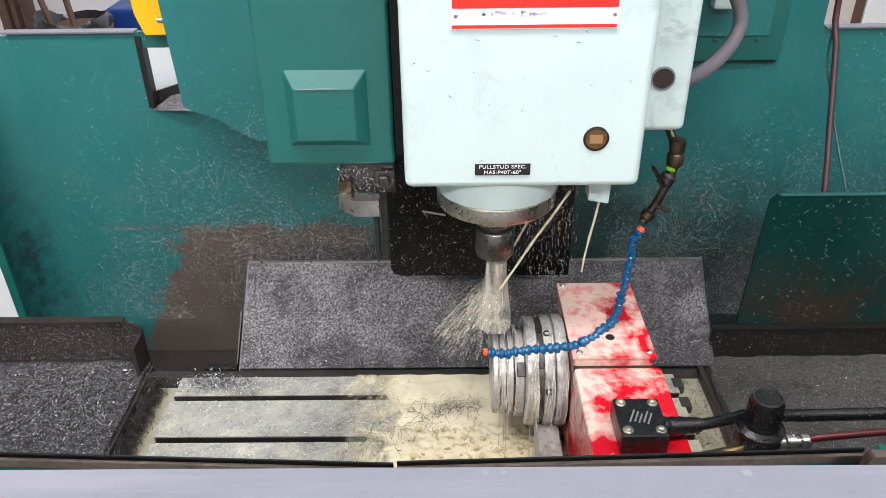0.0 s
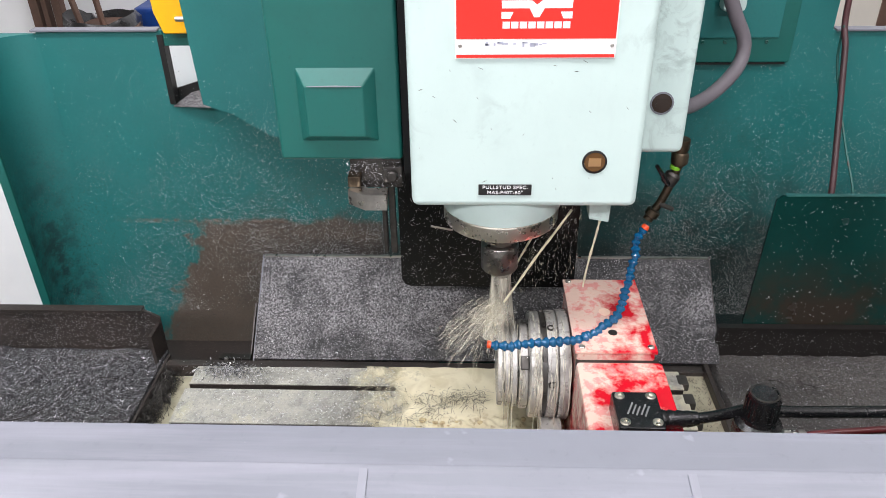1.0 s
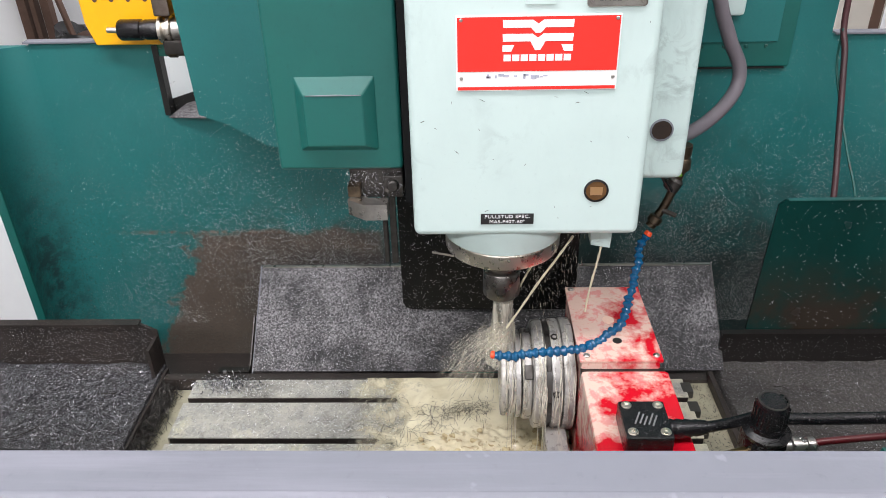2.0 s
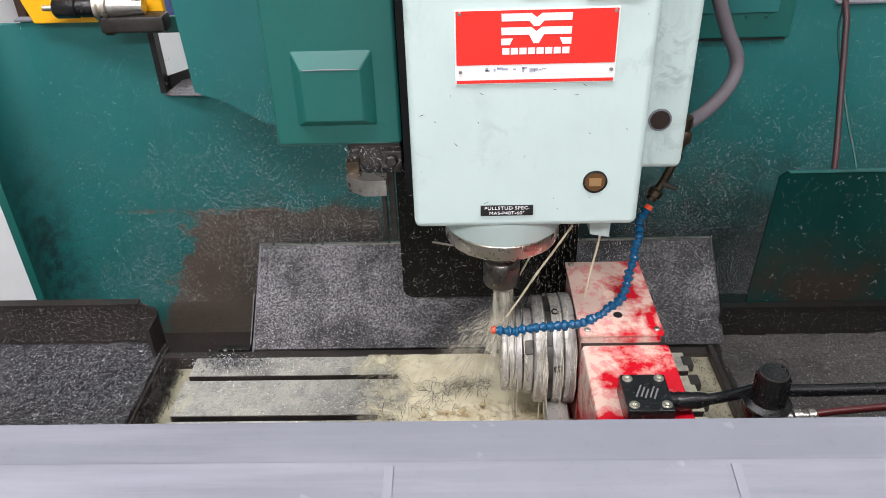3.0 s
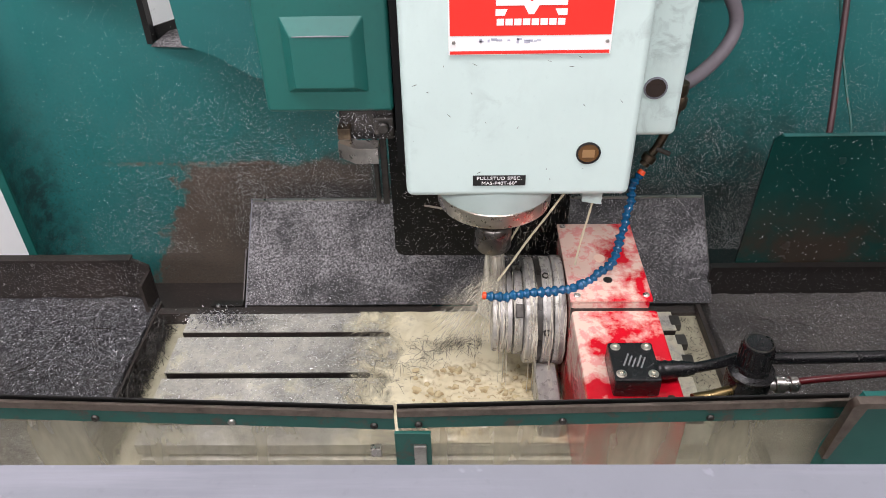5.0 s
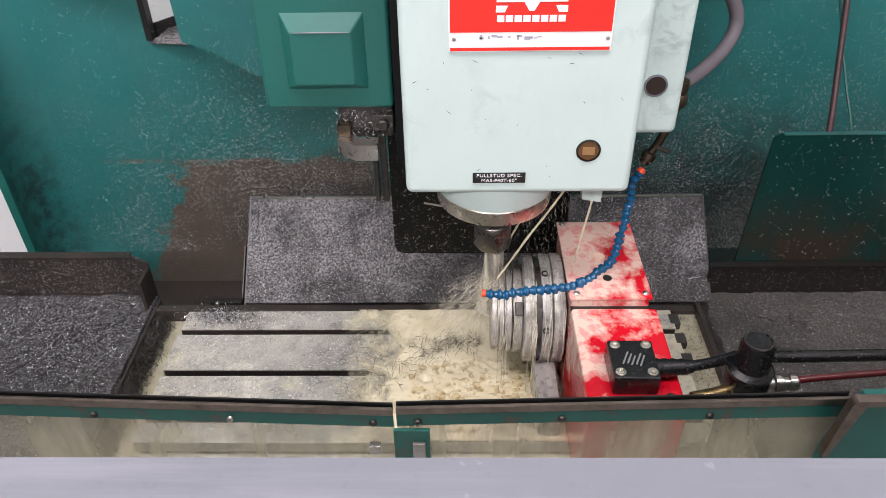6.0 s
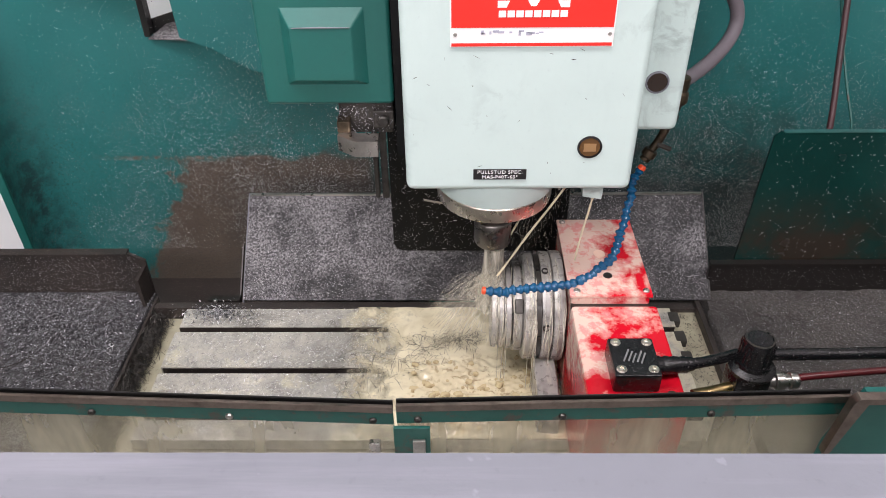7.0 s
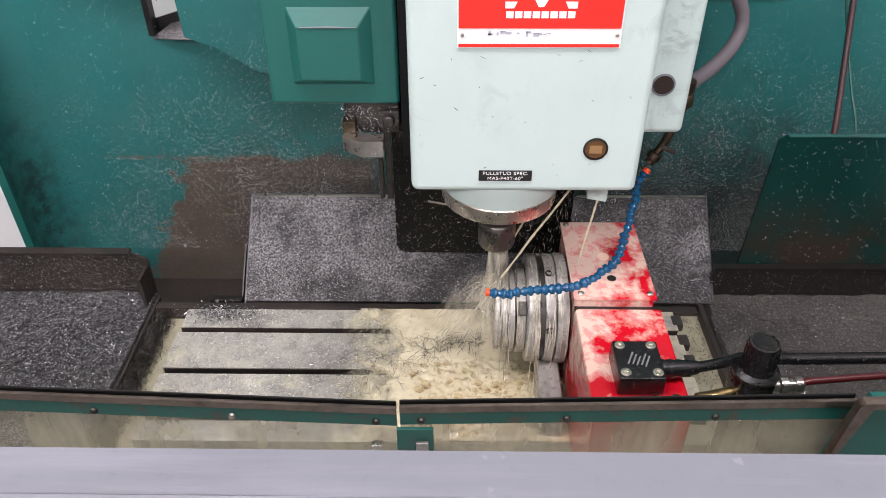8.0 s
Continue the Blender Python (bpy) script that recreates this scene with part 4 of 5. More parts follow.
def tool_changer():
    t = thing("tool_changer_cover", (-0.136, 0.945, 0.487), "green enamel tool changer cover with a raised square boss", "machine cover")
    part("cover", B(-0.2195, -0.0525, 0.945, 1.08, 0.487, 1.05, bevel=0.006, seg=3), M_TEAL, t)
    # raised boss with sloped sides
    bm = bmesh.new()
    o = [(-0.187, 0.516), (-0.083, 0.516), (-0.083, 0.617), (-0.187, 0.617)]
    i = [(-0.174, 0.528), (-0.099, 0.528), (-0.099, 0.596), (-0.174, 0.596)]
    vo = [bm.verts.new((x, 0.945, z)) for x, z in o]
    vi = [bm.verts.new((x, 0.930, z)) for x, z in i]
    for k in range(4):
        bm.faces.new((vo[k], vo[(k + 1) % 4], vi[(k + 1) % 4], vi[k]))
    bm.faces.new(vi)
    bm.faces.new(vo[::-1])
    bmesh.ops.bevel(bm, geom=list(bm.edges), offset=0.0012, segments=1, affect="EDGES")
    part("boss", bm, M_TEAL, t, smooth=False)
    part("mounting_bracket", B(-0.19, -0.08, 1.08, 1.334, 0.55, 0.95, bevel=0.004), M_TEAL, t)
    part("worn_edge", T([(-0.170, 0.9296, 0.5962), (-0.135, 0.9294, 0.5966), (-0.100, 0.9296, 0.5962)], [0.0006, 0.0012, 0.0005], 6), M_SEAM, t, "paint worn pale along the edge")
    a = thing("tool_change_arm", (-0.1, 0.97, 0.40), "grimy steel tool change arm with a bright gripper jaw", "gripper arm")
    part("arm_block", B(-0.128, -0.055, 0.955, 1.02, 0.44, 0.487, bevel=0.004), M_DARKSTEEL, a)
    part("knuckle", B(-0.082, -0.054, 0.945, 0.99, 0.452, 0.478, bevel=0.003), M_DARKSTEEL, a)
    part("pivot_pin", L((-0.068, 0.945, 0.465), (0, -1, 0), [(0.008, 0), (0.008, 0.006), (0.006, 0.008)], 14), M_DARKSTEEL, a)
    part("jaw", PR([(-0.130, 0.935), (-0.105, 0.917), (-0.075, 0.917), (-0.075, 0.94), (-0.102, 0.94), (-0.122, 0.955)], 2, 0.425, 0.448), M_STEEL, a, "bright gripper jaw")
    part("latch", B(-0.13, -0.112, 0.94, 0.97, 0.448, 0.465, bevel=0.002), M_BRASS, a)
    part("hanging_strap", B(-0.087, -0.081, 0.955, 0.972, 0.335, 0.45, bevel=0.001), M_DARKSTEEL, a)
    part("hanging_strap", B(-0.078, -0.069, 0.965, 0.975, 0.328, 0.45, bevel=0.001), M_DARKSTEEL, a)


def magazine():
    t = thing("tool_magazine", (-0.69, 1.385, 0.539), "yellow enamel tool magazine plate carrying a black collet holder", "tool magazine")
    bm = PR([(-0.692, 0.541), (-0.45, 0.541), (-0.45, 0.75), (-0.708, 0.75), (-0.704, 0.58)], 1, 1.383, 1.395)
    bmesh.ops.bevel(bm, geom=list(bm.edges), offset=0.002, segments=1, affect="EDGES")
    part("plate", bm, M_YELLOW, t)
    for i in range(5):
        part("bolt_hole", L((-0.675 + 0.03 * i, 1.3825, 0.622), (0, -1, 0), [(0.004, 0), (0.004, 0.001), (0.003, 0.0012)], 12), M_BROWN, t)
    h = part("collet_holder", L((-0.655, 1.362, 0.574), (1, 0, 0), [(0.004, 0), (0.0045, 0.001), (0.0045, 0.022), (0.016, 0.022), (0.0185, 0.026), (0.0185, 0.062), (0.016, 0.064), (0.016, 0.069), (0.0175, 0.07), (0.0175, 0.09), (0.016, 0.095)], 28), M_BLACK, t, "black collet nut with a bright shank")
    part("shank", L((-0.656, 1.362, 0.574), (1, 0, 0), [(0.0042, 0), (0.0052, 0.001), (0.0052, 0.023)], 16), M_NOSE, h)
    part("flange", L((-0.56, 1.362, 0.574), (1, 0, 0), [(0.016, 0), (0.024, 0.002), (0.024, 0.008), (0.019, 0.011), (0.019, 0.014), (0.024, 0.017), (0.024, 0.023), (0.018, 0.025)], 32), M_NOSE, h, "bright grooved flange")
    part("taper", L((-0.535, 1.362, 0.574), (1, 0, 0), [(0.020, 0), (0.021, 0.002), (0.014, 0.06)], 28), M_STEEL, h)
    part("pot", B(-0.555, -0.44, 1.343, 1.383, 0.53, 0.56, bevel=0.006), M_DARKSTEEL, t, "black holder pot")
    part("pot_latch", L((-0.55, 1.353, 0.536), (1, 0, 0), [(0.006, 0), (0.010, 0.002), (0.010, 0.016), (0.006, 0.018)], 12), M_BRASS, t, "grimy latch")
    part("clamp", B(-0.56, -0.53, 1.343, 1.383, 0.60, 0.64, bevel=0.004), M_WORN, t)
    return t


# ---- pipes, hoses, cables ----
HOSE = [(0.310, 1.045, 0.326), (0.300, 1.040, 0.308), (0.298, 1.030, 0.285), (0.291, 1.015, 0.263), (0.283, 1.000, 0.242), (0.277, 0.985, 0.226), (0.264, 0.965, 0.213), (0.245, 0.950, 0.206), (0.222, 0.930, 0.205), (0.196, 0.912, 0.209), (0.155, 0.895, 0.217), (0.116, 0.885, 0.222), (0.097, 0.881, 0.221), (0.070, 0.880, 0.224)]


CONDUIT = []


def hoses():
    p = thing("coolant_pipe", (0.33, 1.10, 0.3), "grimy brass coolant pipe with a tap and fittings", "pipe")
    part("pipe", T(spline([(0.30, 1.17, 1.0), (0.30, 1.17, 0.62), (0.33, 1.13, 0.52), (0.352, 1.06, 0.45), (0.35, 1.06, 0.42), (0.335, 1.06, 0.37), (0.318, 1.055, 0.345)], 6), 0.0065), M_BRASS, p)
    part("fitting", L((0.352, 1.06, 0.43), (0, 0, 1), [(0.011, 0), (0.013, 0.003), (0.013, 0.016), (0.010, 0.02), (0.012, 0.026), (0.012, 0.04), (0.008, 0.042)], 10), M_BRASS, p)
    part("tap_body", L((0.343, 1.06, 0.405), (0.45, 0, 0.9), [(0.008, -0.01), (0.012, -0.008), (0.012, 0.008), (0.008, 0.012)], 12), M_DARKSTEEL, p)
    part("tap_lever", T([(0.338, 1.05, 0.40), (0.322, 1.045, 0.425), (0.315, 1.042, 0.435)], [0.004, 0.0035, 0.003], 8), M_BLACK, p, "black tap lever")
    part("side_stub", T([(0.330, 1.055, 0.365), (0.352, 1.055, 0.355)], 0.004, 8), M_DARKSTEEL, p)
    part("band", L((0.348, 1.06, 0.425), (0.1, 0, 1), [(0.0078, -0.003), (0.0085, -0.002), (0.0085, 0.002), (0.0078, 0.003)], 16), Mat("green_tape", lin(120, 190, 40), 0.5).m, p, "green tape band")
    part("union", L((0.325, 1.055, 0.355), (-0.5, -0.1, -0.86), [(0.008, 0), (0.011, 0.002), (0.011, 0.012), (0.008, 0.014), (0.008, 0.02)], 12), M_BRASS, p)
    # segmented blue hose
    h = thing("segmented_hose", HOSE[0], "blue segmented plastic coolant hose with an orange nozzle", "coolant hose")
    pts = spline(HOSE, 12)
    seg, acc = [pts[0]], 0.0
    for a, b in zip(pts, pts[1:]):
        acc += (b - a).length
        if acc >= 0.0098:
            seg.append(b)
            acc = 0.0
    rng = random.Random(3)
    for a, b in zip(seg, seg[1:]):
        d = b - a
        n = d.length
        r = 0.0072 + rng.uniform(-0.0008, 0.0007)
        j = Vector((rng.uniform(-1, 1), rng.uniform(-1, 1), rng.uniform(-1, 1))) * 0.0011
        part("link", L(a + j, d, [(r * 0.55, -0.001), (r * 0.75, n * 0.06), (r * 1.04, n * 0.20), (r * 1.05, n * 0.45), (r * 0.80, n * 0.62), (r * 0.66, n * 0.82), (r * 0.62, n * 1.08)], 14), M_BLUE, h)
    a, d = seg[-1], seg[-1] - seg[-2]
    part("nozzle", L(a, d, [(0.0045, 0), (0.0058, 0.001), (0.0058, 0.004), (0.005, 0.0055), (0.0034, 0.0056), (0.003, 0.003)], 16), M_ORANGE, h, "orange nozzle tip")
    a, d = seg[0], seg[0] - seg[1]
    part("socket", L(a, d, [(0.0062, 0), (0.0062, 0.004), (0.005, 0.007)], 16), M_ORANGE, h, "orange socket")
    # big grey hose and the cables by the guard
    CONDUIT.append(solo("conduit_hose", T(spline([(0.44, 1.3, 0.95), (0.440, 1.3, 0.66), (0.450, 1.3, 0.60), (0.475, 1.3, 0.54), (0.498, 1.3, 0.495), (0.496, 1.29, 0.462), (0.468, 1.26, 0.437), (0.42, 1.22, 0.417), (0.36, 1.15, 0.43), (0.28, 1.1, 0.47)], 8), 0.0118, 14), M_HOSE, "thick grey rubber conduit hose bent behind the spindle head", "hose"))
    solo("power_cable", T(spline([(0.685, 1.36, 0.9), (0.684, 1.36, 0.60), (0.685, 1.33, 0.52), (0.677, 1.27, 0.41), (0.663, 1.2, 0.30), (0.66, 1.19, 0.2)], 8), 0.0054), M_CABLE, "brown power cable hanging down before the guard", "cable")
    solo("thin_cable", T(spline([(0.682, 1.35, 0.56), (0.683, 1.345, 0.50), (0.684, 1.30, 0.44), (0.692, 1.25, 0.37), (0.701, 1.2, 0.30), (0.704, 1.19, 0.2)], 8), 0.0022, 6), M_TEAL_EDGE, "thin dark green cable hanging beside the power cable", "cable")


# ---- sliding doors and rail in front ----
DOOR_Y = 0.667


def doors():
    def leaf(x0, x1, za, zb, bolts, label):
        t = thing("sliding_door", ((x0 + x1) / 2, DOOR_Y, -0.1), label, "machine door", "front doors")
        z = lambda x: za + (zb - za) * (x - x0) / (x1 - x0)
        def strip(name, lo, hi, y0, y1, mat, lab=""):
            bm = PR([(x0, za + lo), (x1, zb + lo), (x1, zb + hi), (x0, za + hi)], 1, y0, y1)
            bmesh.ops.bevel(bm, geom=list(bm.edges), offset=0.0008, segments=1, affect="EDGES")
            return part(name, bm, mat, t, lab)
        strip("inner_lip", -0.010, 0.004, DOOR_Y + 0.006, DOOR_Y + 0.0085, M_LABEL, "dark inner lip")
        strip("top_angle", -0.012, 0.0, DOOR_Y - 0.001, DOOR_Y + 0.004, M_WORN, "worn bare steel top edge")
        strip("frame_strip", -0.034, -0.012, DOOR_Y, DOOR_Y + 0.004, M_TEAL_EDGE)
        strip("pane", -0.30, -0.030, DOOR_Y + 0.004, DOOR_Y + 0.008, M_PANE, "wet clear plastic pane")
        for x in bolts:
            part("bolt", L((x, DOOR_Y, z(x) - 0.026), (0, -1, 0), [(0.005, 0), (0.005, 0.002), (0.0038, 0.0035), (0.0015, 0.0036), (0.0012, 0.0024)], 12), M_STEEL if -0.3 < x < -0.2 else M_DARKSTEEL, t)
        return t
    a = leaf(-1.1, -0.0515, 0.268, 0.2195, (-0.62, -0.425, -0.255, -0.077), "green framed sliding door with a clear pane, its top edge worn bare")
    b = leaf(-0.0475, 0.502, 0.222, 0.240, (-0.021, 0.158, 0.339), "green framed sliding door with a coolant-splashed pane beside the latch")
    part("latch_post", B(-0.052, -0.006, DOOR_Y - 0.006, DOOR_Y - 0.001, -0.1, 0.186, bevel=0.001), M_TEAL_EDGE, b)
    part("latch", B(-0.028, -0.012, DOOR_Y - 0.011, DOOR_Y - 0.006, 0.05, 0.166, bevel=0.001), M_STEEL, b, "bright steel latch")
    part("catch", B(-0.084, -0.070, DOOR_Y - 0.008, DOOR_Y, 0.142, 0.158, bevel=0.001), M_STEEL, a, "bright steel catch")
    p = thing("door_post", (0.6, 0.65, -0.1), "green door post with a bent steel cap", "post")
    part("post", PR([(0.505, 0.263), (1.1, 0.275), (1.1, -0.1), (0.474, -0.1), (0.482, 0.17)], 1, 0.640, 0.66), M_TEAL, p)
    part("cap", PR([(0.483, 0.263), (0.489, 0.270), (1.1, 0.282), (1.1, 0.275), (0.500, 0.261), (0.480, 0.17), (0.473, 0.17)], 1, 0.634, 0.646), M_WORN, p, "bent steel cap")
    r = thing("front_rail", (0, 0.22, 0.6), "pale grey enamelled rail across the front of the enclosure", "rail")
    bm = PR([(0.2510, 0.668), (0.2490, 0.6738), (0.2255, 0.6752), (0.2238, 0.6772), (0.222, 0.6755), (0.20, 0.671), (0.15, 0.664), (0.15, 0.60), (0.2510, 0.60)], 0, -1.2, 1.2)
    part("rail_tube", bm, M_GREYBAR, r)
    for x in (-1.17, 1.17):
        part("upright", B(x - 0.03, x + 0.03, 0.15, 0.24, FLOOR_Z, 0.66, bevel=0.004), M_GREYBAR, r)
    for x in (-0.004, 0.130):
        part("weld_seam", PR([(0.2225, 0.6765), (0.20, 0.6716), (0.15, 0.6652), (0.15, 0.6637), (0.2225, 0.674)], 0, x, x + 0.0035), M_SEAM, r, "pale seam")


# ---- things beyond the guard ----
def beyond():
    solo("white_screen", B(-2.2, -0.50, 1.85, 1.88, FLOOR_Z, 0.395, bevel=0.006), M_WHITE, "white enamel screen standing behind the machine guard", "screen")
    b = thing("waste_bin", (-2.02, 4.2, FLOOR_Z), "black-bagged waste bin standing on the workshop floor", "waste bin")
    part("bin", L((-2.02, 4.2, FLOOR_Z), (0, 0, 1), [(0.15, 0), (0.17, 0.02), (0.20, 0.78), (0.19, 0.78)], 28), M_BROWN, b)
    bm = L((-2.02, 4.2, FLOOR_Z), (0, 0, 1), [(0.20, 0.50), (0.215, 0.68), (0.205, 0.80), (0.19, 0.83), (0.17, 0.80), (0.1, 0.72)], 28)
    for v in bm.verts:
        v.co += Vector((noise.noise(v.co * 9), noise.noise(v.co * 9 + Vector((5, 0, 0))), noise.noise(v.co * 7))) * 0.035
    part("bag", bm, M_BAG, b, "crumpled black bin bag")
    for dx, top in ((-0.06, 0.35), (0.02, 0.5)):
        part("scrap_stick", T([(-2.0 + dx, 4.2, FLOOR_Z + 0.3), (-2.12 + dx * 2, 4.22, top)], 0.018, 6), M_BROWN, b, "brown scrap stick")
    solo("blue_crate", B(-1.98, -1.72, 4.5, 4.9, FLOOR_Z, -0.15, bevel=0.03), M_BLUEBIN, "blue plastic crate on the workshop floor", "crate")
    for x, w in ((-2.47, 0.05), (-2.40, 0.03), (-2.34, 0.05)):
        solo("timber_post", B(x, x + w, 4.3, 4.36, FLOOR_Z, 1.2, bevel=0.005), M_BROWN, "dark brown timber post leaning by the wall", "post")
    solo("white_board", B(-4.0, -2.49, 4.36, 4.4, FLOOR_Z, 1.4, bevel=0.01), M_WHITE, "white painted board standing by the wall", "board")
    solo("partition", B(-2.66, 0.6, 4.95, 5.0, FLOOR_Z, 1.4), M_WHITE, "plain white partition wall behind the machine", "partition")
    l = thing("locker", (2.6, 4.2, FLOOR_Z), "beige steel locker with vents", "locker")
    part("body", B(2.02, 3.4, 4.2, 4.6, FLOOR_Z, 1.0, bevel=0.01), M_LOCKER, l)
    part("door", B(2.26, 2.9, 4.185, 4.2, FLOOR_Z + 0.05, 0.95, bevel=0.008), M_WHITE, l)
    for i in range(4):
        part("vent", B(2.4, 2.62, 4.178, 4.188, -0.04 + 0.03 * i, -0.028 + 0.03 * i), M_LOCKER, l)
    part("groove", B(2.2, 2.25, 4.19, 4.2, FLOOR_Z + 0.05, 0.95), M_BROWN, l)


# ---- coolant ----
JETS = []


def coolant():
    bm = grid(-0.22, 0.196, 0.79, 1.090, 170, 130, lambda x, y: max(-0.004, 0.0045 + 0.003 * noise.noise(Vector((x * 28, y * 28, 0))) + (0.0036 * noise.noise(Vector((x * 100, y * 100, 3))) if x > -0.04 and y < 0.96 else 0.0) - 0.02 * max(0, -0.165 + 0.05 * noise.noise(Vector((x * 11, y * 14, 9))) - x + 0.4 * max(0, 0.93 - y)) * 8))
    solo("coolant_pool", bm, M_COOL, "milky beige coolant flooding the milling table", "coolant", kind="stuff")
    # jets from the head
    for k, pts in enumerate(([(0.182, 0.955, 0.352), (0.159, 0.950, 0.316), (0.135, 0.945, 0.280), (0.111, 0.940, 0.240), (0.090, 0.938, 0.204)],
                             [(0.138, 1.000, 0.292), (0.124, 0.995, 0.267), (0.110, 0.990, 0.240), (0.097, 0.985, 0.216)],
                             [(0.223, 0.955, 0.336), (0.219, 0.955, 0.307), (0.214, 0.953, 0.280), (0.209, 0.950, 0.248), (0.207, 0.950, 0.225)])):
        rng = random.Random(k)
        p = spline(pts, 8)
        o = Vector(p[0])
        ob = solo("coolant_jet", T(p, [0.0017 + rng.uniform(-0.0004, 0.0004) for _ in p], 8), M_JET, "thin milky coolant jet falling from the spindle head", "coolant jet", at=o, group="coolant jets")
        JETS.append((ob, o))


SPRAYS, WAVES, DRIPS = [], [], []


def streaks(rng, n, where, length, r):
    bm = bmesh.new()
    for _ in range(n):
        p, d = where(rng)
        d = Vector(d).normalized()
        k = length * rng.uniform(0.3, 1.2)
        w = r * rng.uniform(0.5, 1.3)
        u = d.orthogonal().normalized() * w
        v = d.cross(u)
        p = Vector(p)
        a = [bm.verts.new(p + u * math.cos(i * 2.1) + v * math.sin(i * 2.1)) for i in range(3)]
        lo, hi = bm.verts.new(p - d * k * 0.5), bm.verts.new(p + d * k * 0.5)
        for i in range(3):
            bm.faces.new((a[i], a[(i + 1) % 3], hi))
            bm.faces.new((a[(i + 1) % 3], a[i], lo))
    return bm


def splashes():
    hub = Vector((AXIS[0] + 0.003, AXIS[1] - 0.02, 0.165))
    # fans of droplets thrown from the cutter
    for k in range(3):
        rng = random.Random(40 + k)

        def where(r, k=k):
            a = radians(180 + r.gauss(0, 38) + (k - 1) * 14)
            s = 0.004 + 0.088 * r.random() ** 1.7
            out = Vector((math.cos(a), -abs(math.sin(a)) * 0.8 + 0.1, 0))
            p = hub + Vector((r.gauss(0, 0.009), r.gauss(0, 0.009), r.gauss(0, 0.012))) + out * s + Vector((0, 0, 0.025 * r.random() - 0.30 * s - 5.0 * s * s * (0.4 + 0.8 * r.random())))
            return p, out + Vector((0, 0, -0.55 - 7 * s))
        ob = solo("coolant_spray", streaks(rng, 420, where, 0.021, 0.00042), M_SPRAY, "fan of milky coolant droplets thrown off the cutter", "coolant spray", at=hub, group="coolant sprays", smooth=False, kind="stuff")
        SPRAYS.append((ob, hub, k))
    rng = random.Random(77)
    for k in range(2):
        base = Vector((0.13 + 0.05 * k, 1.09, 0.25))
        ob = solo("coolant_drips", streaks(rng, 320, lambda r: (base + Vector((r.uniform(-0.04, 0.04), r.uniform(-0.02, 0.02), r.uniform(-0.13, 0.10))), (r.gauss(0, 0.06), 0, 1)), 0.014, 0.0005), M_SPRAY, "falling coolant drops before the black apron", "coolant drops", at=base, smooth=False, kind="stuff")
        DRIPS.append((ob, base, k))
    # sheet of coolant running down the cutter
    bm = L((AXIS[0] + 0.003, AXIS[1] - 0.004, 0), (0, 0, 1), [(0.026, 0.115), (0.024, 0.14), (0.020, 0.17), (0.0165, 0.20), (0.014, 0.232)], 28)
    for v in bm.verts:
        v.co.x += 0.003 * noise.noise(v.co * 60)
        v.co.y += 0.003 * noise.noise(v.co * 60 + Vector((7, 0, 0)))
    ob = solo("coolant_sheet", bm, M_VEIL, "veil of milky coolant running down the cutter", "coolant", at=(AXIS[0], AXIS[1], 0.23))
    JETS.append((ob, Vector((AXIS[0], AXIS[1], 0.23))))
    # lumps of froth that drift on the pool
    rng = random.Random(12)
    for i in range(90):
        x, y = rng.uniform(-0.05, 0.165), rng.uniform(0.80, 0.955)
        r = rng.uniform(0.002, 0.0075)
        bm = bmesh.new()
        bmesh.ops.create_icosphere(bm, subdivisions=2, radius=r)
        for v in bm.verts:
            v.co += v.co.normalized() * r * 1.3 * noise.noise(v.co * 130 + Vector((i, 0, 0)))
            v.co.z *= 0.28
            v.co += Vector((x, y, 0.006))
        ob = solo("coolant_froth", bm, M_COOL_WAVE, "lump of beige froth on the coolant pool", "froth", at=(x, y, 0.006), group="froth lumps")
        WAVES.append((ob, Vector((x, y, 0.006)), rng.random() * 6))
    # threads of coolant running off the chuck
    rng = random.Random(8)
    t = thing("coolant_runs", (0.14, 0.9, 0.0), "threads of coolant running down over the chuck", "coolant")
    for i in range(46):
        x = rng.choice([rng.uniform(0.088, 0.106), rng.uniform(0.112, 0.128), rng.uniform(0.138, 0.15), rng.uniform(0.16, 0.195)])
        r = 0.0695 if x < 0.115 else 0.0735 if x < 0.131 else 0.090
        a0, a1 = rng.uniform(20, 100), rng.uniform(-35, 0)
        pts = []
        for j in range(9):
            a = radians(a0 + (a1 - a0) * j / 8)
            pts.append((x + 0.0015 * math.sin(j + i), CY0 - math.cos(a) * r, CZ0 + math.sin(a) * r))
        if rng.random() < 0.3:
            x2, y2, z2 = pts[-1]
            pts += [(x2, y2 - 0.001, z2 * 0.5), (x2, y2 - 0.001, 0.006)]
        part("run", T(pts, [rng.uniform(0.0003, 0.0010) for _ in pts], 5), M_VEIL, t)


# ---- loose swarf ----
def guard_face(x, z):
    """The depth of the guard's face: the panel, or the cover before it."""
    foot = 0.424 - 0.53 * (min(x, -0.34) + 0.46) - 0.12 * max(0, x + 0.34)
    return 1.334 if -0.46 < x < -0.206 and z > foot else PANEL_Y


